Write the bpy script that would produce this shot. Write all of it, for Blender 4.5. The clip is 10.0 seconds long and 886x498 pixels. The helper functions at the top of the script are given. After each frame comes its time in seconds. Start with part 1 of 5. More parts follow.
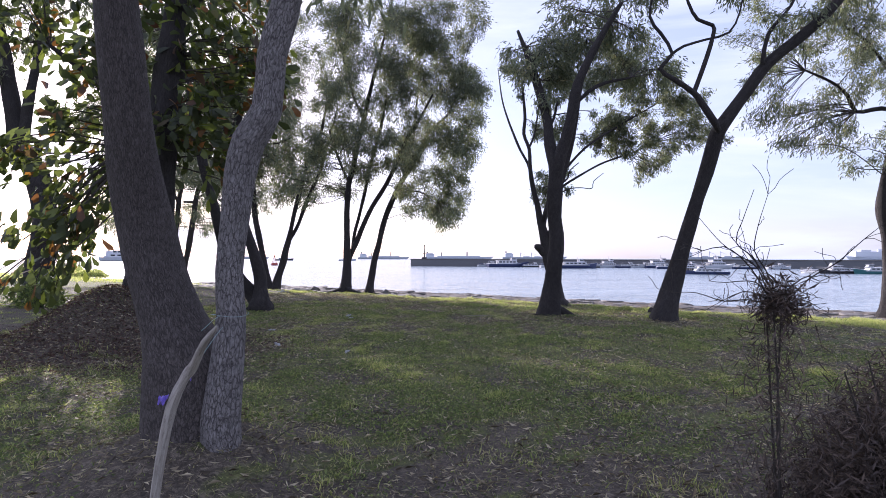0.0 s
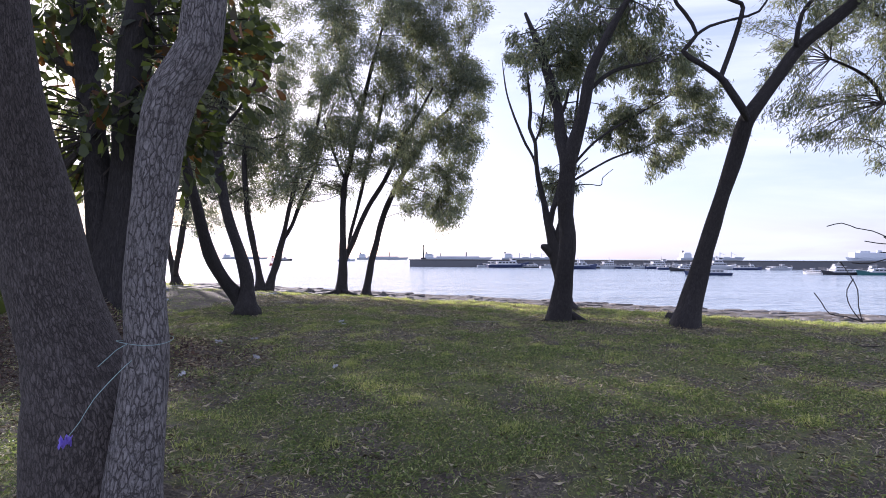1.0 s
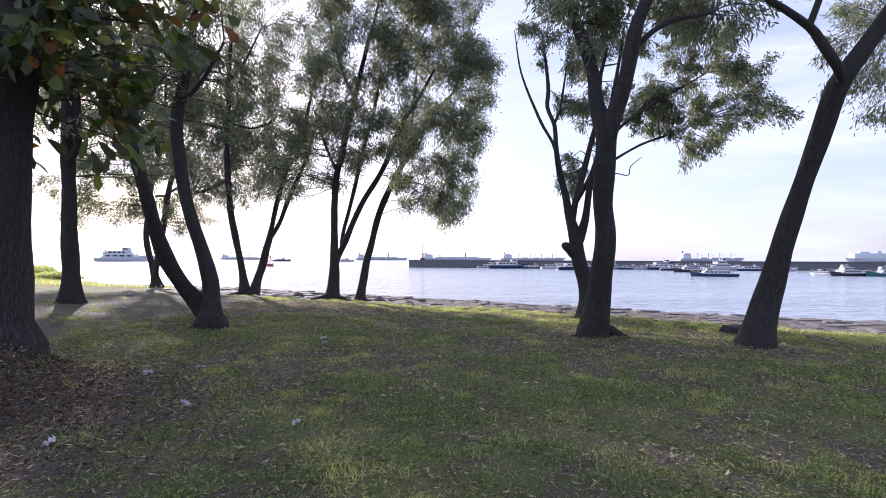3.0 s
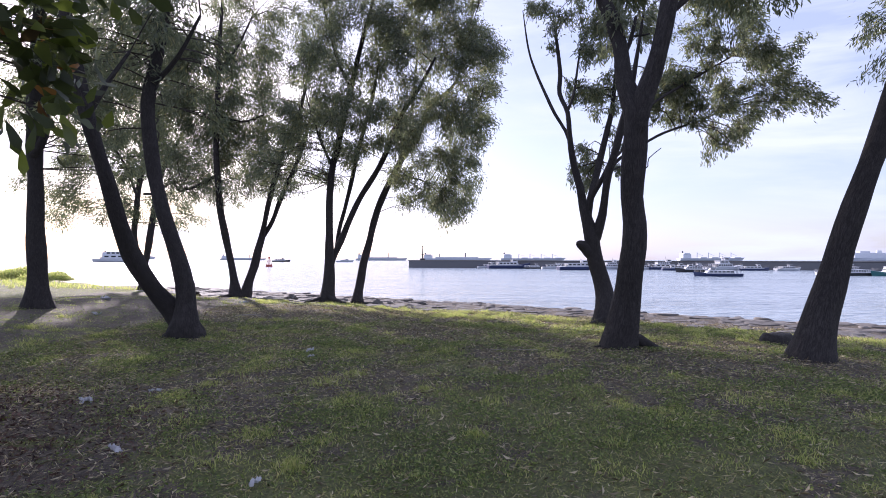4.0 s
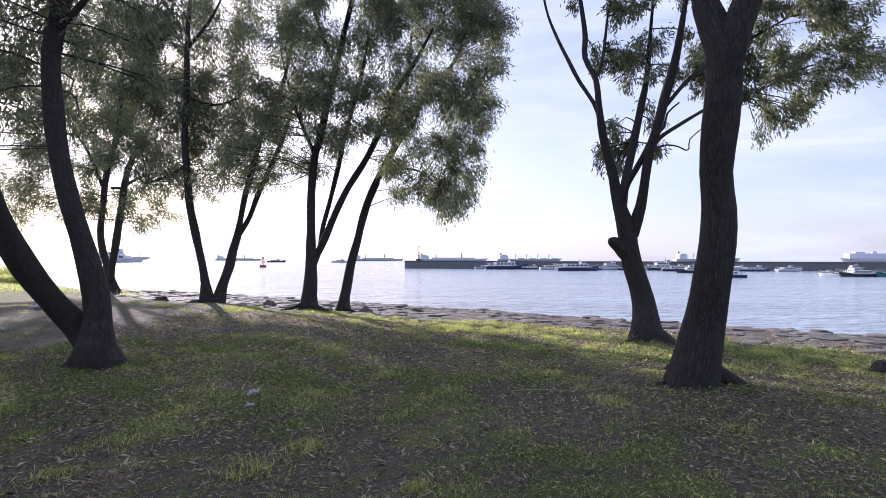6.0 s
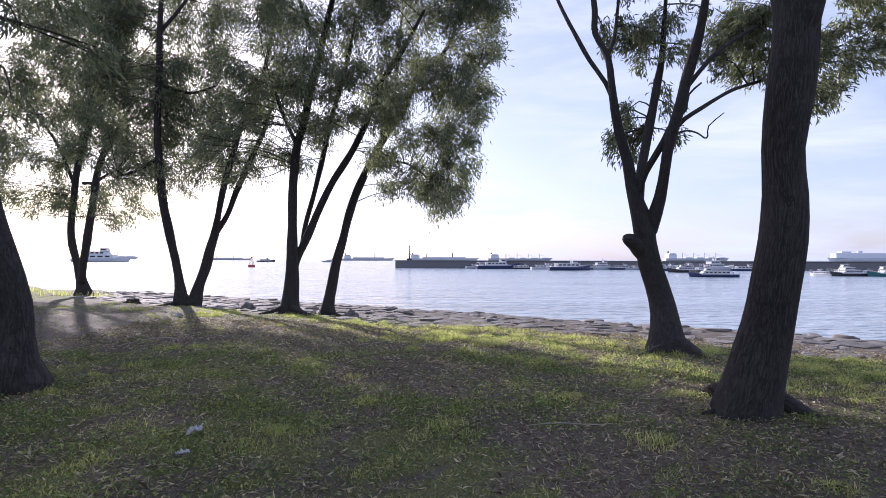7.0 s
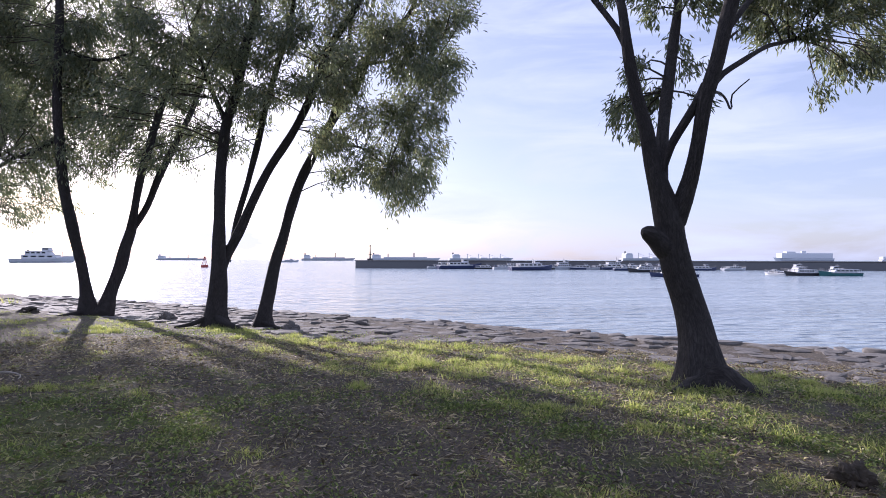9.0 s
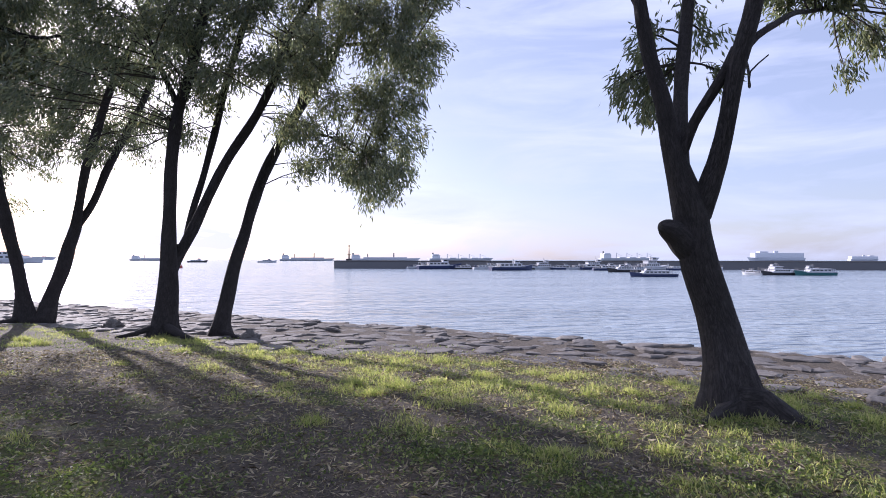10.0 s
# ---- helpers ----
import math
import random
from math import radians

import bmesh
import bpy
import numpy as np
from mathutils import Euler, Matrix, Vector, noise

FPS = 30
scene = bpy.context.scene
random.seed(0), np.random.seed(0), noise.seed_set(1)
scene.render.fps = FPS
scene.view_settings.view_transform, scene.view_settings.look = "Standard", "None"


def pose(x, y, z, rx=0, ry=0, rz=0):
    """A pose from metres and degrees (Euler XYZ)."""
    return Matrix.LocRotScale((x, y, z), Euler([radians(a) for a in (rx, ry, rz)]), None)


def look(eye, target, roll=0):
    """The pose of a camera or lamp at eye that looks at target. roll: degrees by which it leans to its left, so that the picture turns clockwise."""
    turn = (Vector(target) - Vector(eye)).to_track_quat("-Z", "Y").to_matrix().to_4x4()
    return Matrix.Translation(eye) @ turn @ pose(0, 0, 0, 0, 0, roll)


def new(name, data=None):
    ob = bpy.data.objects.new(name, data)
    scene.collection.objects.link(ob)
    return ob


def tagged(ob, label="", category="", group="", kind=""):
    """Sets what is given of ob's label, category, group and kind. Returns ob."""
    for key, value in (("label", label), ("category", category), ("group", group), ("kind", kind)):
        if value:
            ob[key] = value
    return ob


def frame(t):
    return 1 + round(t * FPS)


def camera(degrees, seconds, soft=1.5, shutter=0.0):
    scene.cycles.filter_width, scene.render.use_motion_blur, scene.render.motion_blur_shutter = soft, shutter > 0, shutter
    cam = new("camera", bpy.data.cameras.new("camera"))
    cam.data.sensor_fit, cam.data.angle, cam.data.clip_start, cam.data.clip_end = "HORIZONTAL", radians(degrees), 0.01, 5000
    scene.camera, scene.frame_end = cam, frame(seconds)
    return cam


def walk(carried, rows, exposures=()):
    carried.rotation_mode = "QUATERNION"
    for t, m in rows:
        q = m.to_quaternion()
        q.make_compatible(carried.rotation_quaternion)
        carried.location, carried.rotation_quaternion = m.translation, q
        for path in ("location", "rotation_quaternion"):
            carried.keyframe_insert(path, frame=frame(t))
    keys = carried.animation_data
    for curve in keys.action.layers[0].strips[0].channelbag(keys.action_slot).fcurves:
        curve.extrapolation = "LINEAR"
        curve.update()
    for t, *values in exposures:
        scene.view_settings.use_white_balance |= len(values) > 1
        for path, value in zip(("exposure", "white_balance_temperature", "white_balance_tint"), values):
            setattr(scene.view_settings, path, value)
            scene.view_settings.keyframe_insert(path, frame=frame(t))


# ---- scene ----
cam = camera(77.3, 10.0, soft=0.9)
METRES, EYE, TILT, LEAN, TURN = 13.043, 1.5, -0.8, 0.0, 0.0
ROWS = [
    (0.0, 0.0, 0.0, 0.0, -0.0, 1.71, -0.13),
    (0.5, -0.0023, 0.0419, 0.0007, -0.06, 1.74, -0.19),
    (1.0, -0.0037, 0.0864, 0.0016, -0.09, 1.76, -0.2),
    (1.5, -0.0061, 0.1315, 0.002, -0.12, 1.78, -0.2),
    (2.0, -0.009, 0.1795, 0.0023, -0.14, 1.79, -0.21),
    (2.5, -0.0117, 0.2299, 0.0039, -0.16, 1.81, -0.25),
    (4.0, -0.0208, 0.3834, 0.0056, -0.2, 1.84, -0.12),
    (4.5, -0.0237, 0.4372, 0.0062, -0.2, 1.87, -0.11),
    (5.0, -0.0247, 0.4908, 0.0075, -0.22, 1.9, -0.16),
    (5.5, -0.0247, 0.5405, 0.0087, -0.37, 1.91, -0.15),
    (7.0, -0.0281, 0.6919, 0.0108, -1.54, 1.85, -0.12),
    (7.5, -0.0275, 0.7436, 0.0117, -2.49, 1.86, -0.1),
    (8.0, -0.0264, 0.7941, 0.0127, -3.54, 1.87, -0.11),
    (8.5, -0.0239, 0.8443, 0.0141, -4.53, 1.83, -0.09),
    (9.0, -0.0195, 0.8956, 0.0144, -5.52, 1.85, -0.04),
    (9.5, -0.0132, 0.947, 0.015, -6.53, 1.85, 0.04),
    (10.0, -0.0068, 0.9981, 0.0163, -7.59, 1.86, 0.06),
]
walk(cam, [(t, pose(0, 0, EYE, TILT, LEAN, TURN) @ pose(METRES * x, METRES * y, METRES * z, 90 + pitch, roll, yaw)) for t, x, y, z, yaw, pitch, roll in ROWS], [(0.0, 0.72, 6100, 29), (2.0, 0.77, 6100, 29), (4.5, 0.64, 6100, 30), (7.0, 0.57, 6060, 28), (8.5, 0.49, 6000, 28), (10.0, 0.43, 5980, 28)])

# ---- sky, sun, exposure ----
SUN_AZ, SUN_EL = -29.4, 20.2
world = bpy.data.worlds.new("sky")
scene.world = world
world.use_nodes = True
wn, wl = world.node_tree.nodes, world.node_tree.links
wn.clear()
w_out = wn.new("ShaderNodeOutputWorld")
w_bg = wn.new("ShaderNodeBackground")
w_bg.inputs["Strength"].default_value = 0.105
w_sky = wn.new("ShaderNodeTexSky")
w_sky.sky_type = "NISHITA"
w_sky.sun_disc = False
w_sky.sun_elevation = radians(SUN_EL)
w_sky.sun_rotation = radians(SUN_AZ)
w_sky.air_density, w_sky.dust_density, w_sky.ozone_density = 1.0, 1.2, 2.0
# thin streaks of cloud over the whole sky
w_co = wn.new("ShaderNodeTexCoord")
w_map = wn.new("ShaderNodeMapping")
w_map.inputs["Scale"].default_value = (1.6, 1.6, 9.0)
w_noise = wn.new("ShaderNodeTexNoise")
w_noise.inputs["Scale"].default_value = 1.7
w_noise.inputs["Detail"].default_value = 7.0
w_noise.inputs["Roughness"].default_value = 0.58
w_noise.inputs["Distortion"].default_value = 0.5
w_ramp = wn.new("ShaderNodeValToRGB")
w_ramp.color_ramp.elements[0].position, w_ramp.color_ramp.elements[1].position = 0.40, 0.66
w_ramp.color_ramp.elements[0].color = (0.42, 0.42, 0.42, 1)
w_ramp.color_ramp.elements[1].color = (0.95, 0.95, 0.95, 1)
w_mix = wn.new("ShaderNodeMix")
w_mix.data_type = "RGBA"
w_mix.inputs["B"].default_value = (5.45, 6.25, 7.65, 1)
wl.new(w_co.outputs["Generated"], w_map.inputs["Vector"])
wl.new(w_map.outputs["Vector"], w_noise.inputs["Vector"])
wl.new(w_noise.outputs["Fac"], w_ramp.inputs["Fac"])
wl.new(w_ramp.outputs["Color"], w_mix.inputs["Factor"])
wl.new(w_sky.outputs["Color"], w_mix.inputs["A"])
wl.new(w_mix.outputs["Result"], w_bg.inputs["Color"])
wl.new(w_bg.outputs["Background"], w_out.inputs["Surface"])

sun_dir = Vector((math.sin(radians(SUN_AZ)) * math.cos(radians(SUN_EL)), math.cos(radians(SUN_AZ)) * math.cos(radians(SUN_EL)), math.sin(radians(SUN_EL))))
sun = new("sun", bpy.data.lights.new("sun", "SUN"))
sun.data.energy, sun.data.angle, sun.data.color = 5.0, radians(0.6), (1.0, 0.95, 0.86)
sun.matrix_world = look(sun_dir * 100, (0, 0, 0))


# ---- materials ----
def material(name):
    m = bpy.data.materials.new(name)
    m.use_nodes = True
    n, l = m.node_tree.nodes, m.node_tree.links
    return m, n, l, n["Principled BSDF"]


def ramp(n, stops):
    r = n.new("ShaderNodeValToRGB")
    e = r.color_ramp.elements
    while len(e) < len(stops):
        e.new(0.5)
    for s, (p, c) in zip(e, stops):
        s.position, s.color = p, (*c, 1)
    return r


def noise_node(n, l, scale, detail=5, rough=0.6, vec=None, dist=0.0):
    t = n.new("ShaderNodeTexNoise")
    t.inputs["Scale"].default_value, t.inputs["Detail"].default_value = scale, detail
    t.inputs["Roughness"].default_value, t.inputs["Distortion"].default_value = rough, dist
    if vec:
        l.new(vec, t.inputs["Vector"])
    return t


def mixer(n, l, fac, a, b, mode="MIX"):
    m = n.new("ShaderNodeMix")
    m.data_type, m.blend_type = "RGBA", mode
    for slot, v in (("Factor", fac), ("A", a), ("B", b)):
        if isinstance(v, bpy.types.NodeSocket):
            l.new(v, m.inputs[slot])
        elif slot == "Factor":
            m.inputs[slot].default_value = v
        else:
            m.inputs[slot].default_value = (*v, 1)
    return m.outputs["Result"]


def bump(n, l, height, b, strength=0.5, distance=0.02):
    k = n.new("ShaderNodeBump")
    k.inputs["Strength"].default_value, k.inputs["Distance"].default_value = strength, distance
    l.new(height, k.inputs["Height"])
    l.new(k.outputs["Normal"], b.inputs["Normal"])
    return k


def bark_material(name, dark, mid, pale, lichen, stretch=5.0, scale=26.0, relief=0.03, wide=0.06, plates=0.0):
    """Furrowed bark: long cracks along the limb, plates between them and pale lichen spots."""
    m, n, l, b = material(name)
    uv = n.new("ShaderNodeUVMap")
    mp = n.new("ShaderNodeMapping")
    mp.inputs["Scale"].default_value = (1.0, 1.0 / stretch, 1.0)
    l.new(uv.outputs["UV"], mp.inputs["Vector"])
    def furrow(size, squash, wide, seed):
        """Lines where a stretched noise crosses its middle: 0 in the crack, 1 on the plate."""
        m2 = n.new("ShaderNodeMapping")
        m2.inputs["Scale"].default_value = (1.0, 1.0 / squash, 1.0)
        m2.inputs["Location"].default_value = (seed, seed * 2, seed)
        l.new(uv.outputs["UV"], m2.inputs["Vector"])
        t = noise_node(n, l, size, 5, 0.62, m2.outputs["Vector"], 0.3)
        s = n.new("ShaderNodeMath")
        s.operation = "SUBTRACT"
        l.new(t.outputs["Fac"], s.inputs[0])
        s.inputs[1].default_value = 0.5
        a = n.new("ShaderNodeMath")
        a.operation = "ABSOLUTE"
        l.new(s.outputs[0], a.inputs[0])
        d = n.new("ShaderNodeMath")
        d.operation = "DIVIDE"
        d.use_clamp = True
        l.new(a.outputs[0], d.inputs[0])
        d.inputs[1].default_value = wide
        return d.outputs[0]

    low = n.new("ShaderNodeMath")
    low.operation = "MINIMUM"
    l.new(furrow(scale, stretch, wide, 0.0), low.inputs[0])
    l.new(furrow(scale * 0.6, 1.6, wide * 0.22, 3.0), low.inputs[1])
    if plates:
        m3 = n.new("ShaderNodeMapping")
        m3.inputs["Scale"].default_value = (1.0, 0.42, 1.0)
        l.new(uv.outputs["UV"], m3.inputs["Vector"])
        bend = noise_node(n, l, plates * 0.8, 4, 0.6, m3.outputs["Vector"])
        move = n.new("ShaderNodeVectorMath")
        move.operation = "MULTIPLY_ADD"
        l.new(bend.outputs["Color"], move.inputs[0])
        move.inputs[1].default_value = (1.1 / plates,) * 3
        l.new(m3.outputs["Vector"], move.inputs[2])
        cell = n.new("ShaderNodeTexVoronoi")
        cell.feature = "DISTANCE_TO_EDGE"
        cell.inputs["Scale"].default_value = plates
        l.new(move.outputs["Vector"], cell.inputs["Vector"])
        gap = n.new("ShaderNodeMath")
        gap.operation, gap.use_clamp = "DIVIDE", True
        l.new(cell.outputs["Distance"], gap.inputs[0])
        gap.inputs[1].default_value = 0.11
        both = n.new("ShaderNodeMath")
        both.operation = "MULTIPLY"
        l.new(low.outputs[0], both.inputs[0])
        l.new(gap.outputs[0], both.inputs[1])
        low = both
    fine = noise_node(n, l, 60, 6, 0.7, mp.outputs["Vector"])
    crack = ramp(n, [(0.0, (0, 0, 0)), (0.9, (1, 1, 1))])
    l.new(low.outputs[0], crack.inputs["Fac"])
    base = ramp(n, [(0.25, dark), (0.5, mid), (0.75, pale)])
    l.new(fine.outputs["Fac"], base.inputs["Fac"])
    col = mixer(n, l, crack.outputs["Color"], dark, base.outputs["Color"])
    spots = noise_node(n, l, 9.0, 8, 0.75, uv.outputs["UV"])
    sr = ramp(n, [(0.50, (0, 0, 0)), (0.75, (0.55, 0.55, 0.55))])
    l.new(spots.outputs["Fac"], sr.inputs["Fac"])
    col = mixer(n, l, sr.outputs["Color"], col, lichen)
    l.new(col, b.inputs["Base Color"])
    b.inputs["Roughness"].default_value = 0.92
    h = mixer(n, l, 0.35, crack.outputs["Color"], fine.outputs["Color"])
    bump(n, l, h, b, 0.9, relief)
    return m


def leaf_material(name, colours, gloss=0.45, glow=0.45):
    """Thin leaves, each with its own tint; light passes through them."""
    m, n, l, b = material(name)
    geo = n.new("ShaderNodeNewGeometry")
    r = ramp(n, colours)
    l.new(geo.outputs["Random Per Island"], r.inputs["Fac"])
    l.new(r.outputs["Color"], b.inputs["Base Color"])
    b.inputs["Roughness"].default_value = gloss
    tr = n.new("ShaderNodeBsdfTranslucent")
    bright = mixer(n, l, 1.0, r.outputs["Color"], (1.85, 1.9, 1.3), "MULTIPLY")
    l.new(bright, tr.inputs["Color"])
    mx = n.new("ShaderNodeMixShader")
    mx.inputs["Fac"].default_value = glow
    l.new(b.outputs["BSDF"], mx.inputs[1])
    l.new(tr.outputs["BSDF"], mx.inputs[2])
    l.new(mx.outputs["Shader"], n["Material Output"].inputs["Surface"])
    return m


def paint_material(name, colour, rough=0.45, dirt=0.35, metal=0.0):
    """Weathered paint or metal with streaks and grime."""
    m, n, l, b = material(name)
    co = n.new("ShaderNodeTexCoord")
    a = noise_node(n, l, 1.3, 6, 0.65, co.outputs["Object"])
    g = noise_node(n, l, 14, 4, 0.6, co.outputs["Object"])
    r = ramp(n, [(0.35, (0, 0, 0)), (0.75, (1, 1, 1))])
    l.new(a.outputs["Fac"], r.inputs["Fac"])
    worn = tuple(c * (1 - dirt) + 0.12 * dirt for c in colour)
    col = mixer(n, l, r.outputs["Color"], colour, worn)
    l.new(col, b.inputs["Base Color"])
    b.inputs["Roughness"].default_value, b.inputs["Metallic"].default_value = rough, metal
    bump(n, l, g.outputs["Fac"], b, 0.15, 0.01)
    return m


def stone_material(name, dark, pale, rough=0.85):
    m, n, l, b = material(name)
    co = n.new("ShaderNodeTexCoord")
    info = n.new("ShaderNodeObjectInfo")
    a = noise_node(n, l, 3.5, 6, 0.65, co.outputs["Object"])
    g = noise_node(n, l, 30, 5, 0.7, co.outputs["Object"])
    r = ramp(n, [(0.3, dark), (0.72, pale)])
    l.new(a.outputs["Fac"], r.inputs["Fac"])
    tint = ramp(n, [(0.0, (0.72, 0.70, 0.68)), (1.0, (1.12, 1.08, 1.02))])
    l.new(info.outputs["Random"], tint.inputs["Fac"])
    col = mixer(n, l, 1.0, r.outputs["Color"], tint.outputs["Color"], "MULTIPLY")
    l.new(col, b.inputs["Base Color"])
    b.inputs["Roughness"].default_value = rough
    bump(n, l, g.outputs["Fac"], b, 0.6, 0.02)
    return m


M_BARK = bark_material("dark_furrowed_bark", (0.022, 0.019, 0.018), (0.045, 0.038, 0.036), (0.075, 0.066, 0.062), (0.09, 0.081, 0.077), 6.0, 26.0, 0.02, 0.05)
M_BARK_PALE = bark_material("grey_furrowed_bark", (0.055, 0.048, 0.046), (0.22, 0.20, 0.19), (0.34, 0.32, 0.31), (0.36, 0.345, 0.335), 2.4, 40.0, 0.009, 0.02, 36.0)
M_BARK_BROWN = bark_material("brown_grey_furrowed_bark", (0.036, 0.029, 0.026), (0.10, 0.083, 0.075), (0.16, 0.138, 0.126), (0.17, 0.15, 0.138), 3.0, 44.0, 0.008, 0.03, 44.0)
M_TWIG = bark_material("twig_bark", (0.03, 0.024, 0.02), (0.08, 0.065, 0.055), (0.14, 0.12, 0.10), (0.14, 0.13, 0.11), 4.0, 60.0, 0.005)
M_DEAD = bark_material("bleached_dead_wood", (0.24, 0.21, 0.18), (0.40, 0.36, 0.31), (0.55, 0.50, 0.44), (0.48, 0.44, 0.39), 14.0, 60.0, 0.003, 0.02)
M_LEAF = leaf_material("acacia_leaf", [(0.0, (0.085, 0.10, 0.074)), (0.5, (0.132, 0.153, 0.11)), (0.85, (0.175, 0.195, 0.135)), (1.0, (0.24, 0.22, 0.13))], 0.36, 0.5)
M_BIGLEAF = leaf_material("almond_leaf", [(0.0, (0.035, 0.045, 0.02)), (0.55, (0.06, 0.078, 0.027)), (0.86, (0.13, 0.16, 0.035)), (0.91, (0.06, 0.035, 0.024)), (0.97, (0.22, 0.10, 0.025)), (1.0, (0.06, 0.025, 0.02))], 0.4, 0.45)
M_GRASS = leaf_material("grass_blade", [(0.0, (0.085, 0.105, 0.033)), (0.35, (0.155, 0.195, 0.055)), (0.6, (0.23, 0.255, 0.085)), (0.75, (0.32, 0.29, 0.14)), (1.0, (0.38, 0.33, 0.20))], 0.6, 0.42)
# lush grass, its colour also raised to stand for sunlight on the bank
M_LUSH_SUNLIT = leaf_material("sunlit_lush_grass_blade", [(0.0, (0.17, 0.21, 0.072)), (0.45, (0.28, 0.315, 0.115)), (0.75, (0.39, 0.395, 0.17)), (1.0, (0.46, 0.41, 0.25))], 0.6, 0.55)
M_WEED = leaf_material("weed_leaf", [(0.0, (0.05, 0.075, 0.025)), (0.5, (0.12, 0.16, 0.05)), (0.85, (0.22, 0.27, 0.09)), (1.0, (0.36, 0.36, 0.17))], 0.55, 0.4)
M_STRAW = leaf_material("dry_grass_blade", [(0.0, (0.08, 0.06, 0.04)), (0.5, (0.24, 0.195, 0.13)), (1.0, (0.60, 0.52, 0.38))], 0.7, 0.25)
M_LITTER = leaf_material("dry_fallen_leaf", [(0.0, (0.035, 0.024, 0.018)), (0.45, (0.12, 0.08, 0.055)), (0.75, (0.30, 0.23, 0.17)), (1.0, (0.55, 0.49, 0.40))], 0.6, 0.1)
# reddish earth tone with the mound's shade included in the colour
M_REDBROWN = leaf_material("shade_dark_red_brown_leaf", [(0.0, (0.030, 0.015, 0.012)), (0.6, (0.080, 0.040, 0.029)), (1.0, (0.15, 0.085, 0.06))], 0.6, 0.1)
M_DRYBROWN = leaf_material("dead_brown_foliage", [(0.0, (0.045, 0.032, 0.026)), (0.6, (0.095, 0.068, 0.055)), (1.0, (0.18, 0.13, 0.10))], 0.7, 0.1)
M_SOIL = stone_material("clod_soil", (0.04, 0.033, 0.026), (0.12, 0.10, 0.08), 0.95)
M_STRING = paint_material("teal_string", (0.30, 0.44, 0.43), 0.6, 0.1)
M_LUMP_PALE = stone_material("pale_lump_stone", (0.22, 0.21, 0.19), (0.45, 0.43, 0.40))
M_STONE = stone_material("revetment_stone", (0.085, 0.08, 0.076), (0.26, 0.248, 0.24))
M_CONCRETE = paint_material("breakwater_concrete", (0.15, 0.15, 0.155), 0.9, 0.4)
M_WHITE = paint_material("white_boat_paint", (0.62, 0.63, 0.65), 0.4, 0.25)
M_NAVY = paint_material("navy_hull_paint", (0.03, 0.045, 0.12), 0.4, 0.2)
M_TEAL = paint_material("teal_hull_paint", (0.03, 0.16, 0.16), 0.4, 0.2)
M_BLACK = paint_material("black_hull_paint", (0.03, 0.03, 0.035), 0.5, 0.2)
# grey and pale paints are lightened to hold the haze over far ships
M_HAZE_GREY = paint_material("haze_lightened_grey_paint", (0.55, 0.57, 0.60), 0.5, 0.25)
M_HAZE_PALE = paint_material("haze_lightened_pale_paint", (0.68, 0.70, 0.74), 0.5, 0.2)
M_RED = paint_material("red_buoy_paint", (0.40, 0.06, 0.04), 0.5, 0.2)
M_STEEL = paint_material("dull_steel", (0.22, 0.22, 0.23), 0.5, 0.3, 0.6)
M_PURPLE = paint_material("purple_plastic", (0.20, 0.13, 0.55), 0.4, 0.1)
M_LITTER_WHITE = paint_material("white_plastic_litter", (0.5, 0.5, 0.52), 0.5, 0.2)


def glass_material():
    m, n, l, b = material("dark_window_glass")
    b.inputs["Base Color"].default_value = (0.02, 0.025, 0.03, 1)
    b.inputs["Roughness"].default_value = 0.08
    return m


M_GLASS = glass_material()


def water_material():
    """Sea with small wind waves on a longer swell."""
    m, n, l, b = material("sea_water")
    co = n.new("ShaderNodeTexCoord")
    mp = n.new("ShaderNodeMapping")
    mp.inputs["Rotation"].default_value = (0, 0, radians(14))
    mp.inputs["Scale"].default_value = (0.42, 1.0, 1.0)
    l.new(co.outputs["Object"], mp.inputs["Vector"])
    a = noise_node(n, l, 0.8, 1.0, 0.4, mp.outputs["Vector"], 0.6)
    f = noise_node(n, l, 2.2, 1.5, 0.4, mp.outputs["Vector"], 0.4)
    h = mixer(n, l, 0.45, a.outputs["Fac"], f.outputs["Fac"])
    bump(n, l, h, b, 1.0, 0.6)
    mp2 = n.new("ShaderNodeMapping")
    mp2.inputs["Rotation"].default_value = (0, 0, radians(14))
    mp2.inputs["Scale"].default_value = (0.12, 1.0, 1.0)
    l.new(co.outputs["Object"], mp2.inputs["Vector"])
    calm = noise_node(n, l, 0.16, 5, 0.6, mp2.outputs["Vector"], 0.5)
    # long bands in the base colour imitate the shading of ripple streaks
    ripple_tone = ramp(n, [(0.35, (0.26, 0.32, 0.36)), (0.65, (0.31, 0.37, 0.405))])
    l.new(calm.outputs["Fac"], ripple_tone.inputs["Fac"])
    l.new(ripple_tone.outputs["Color"], b.inputs["Base Color"])
    gloss = ramp(n, [(0.35, (0.12, 0.12, 0.12)), (0.65, (0.18, 0.18, 0.18))])
    l.new(calm.outputs["Fac"], gloss.inputs["Fac"])
    l.new(gloss.outputs["Color"], b.inputs["Roughness"])
    b.inputs["IOR"].default_value = 1.4
    return m


M_WATER = water_material()


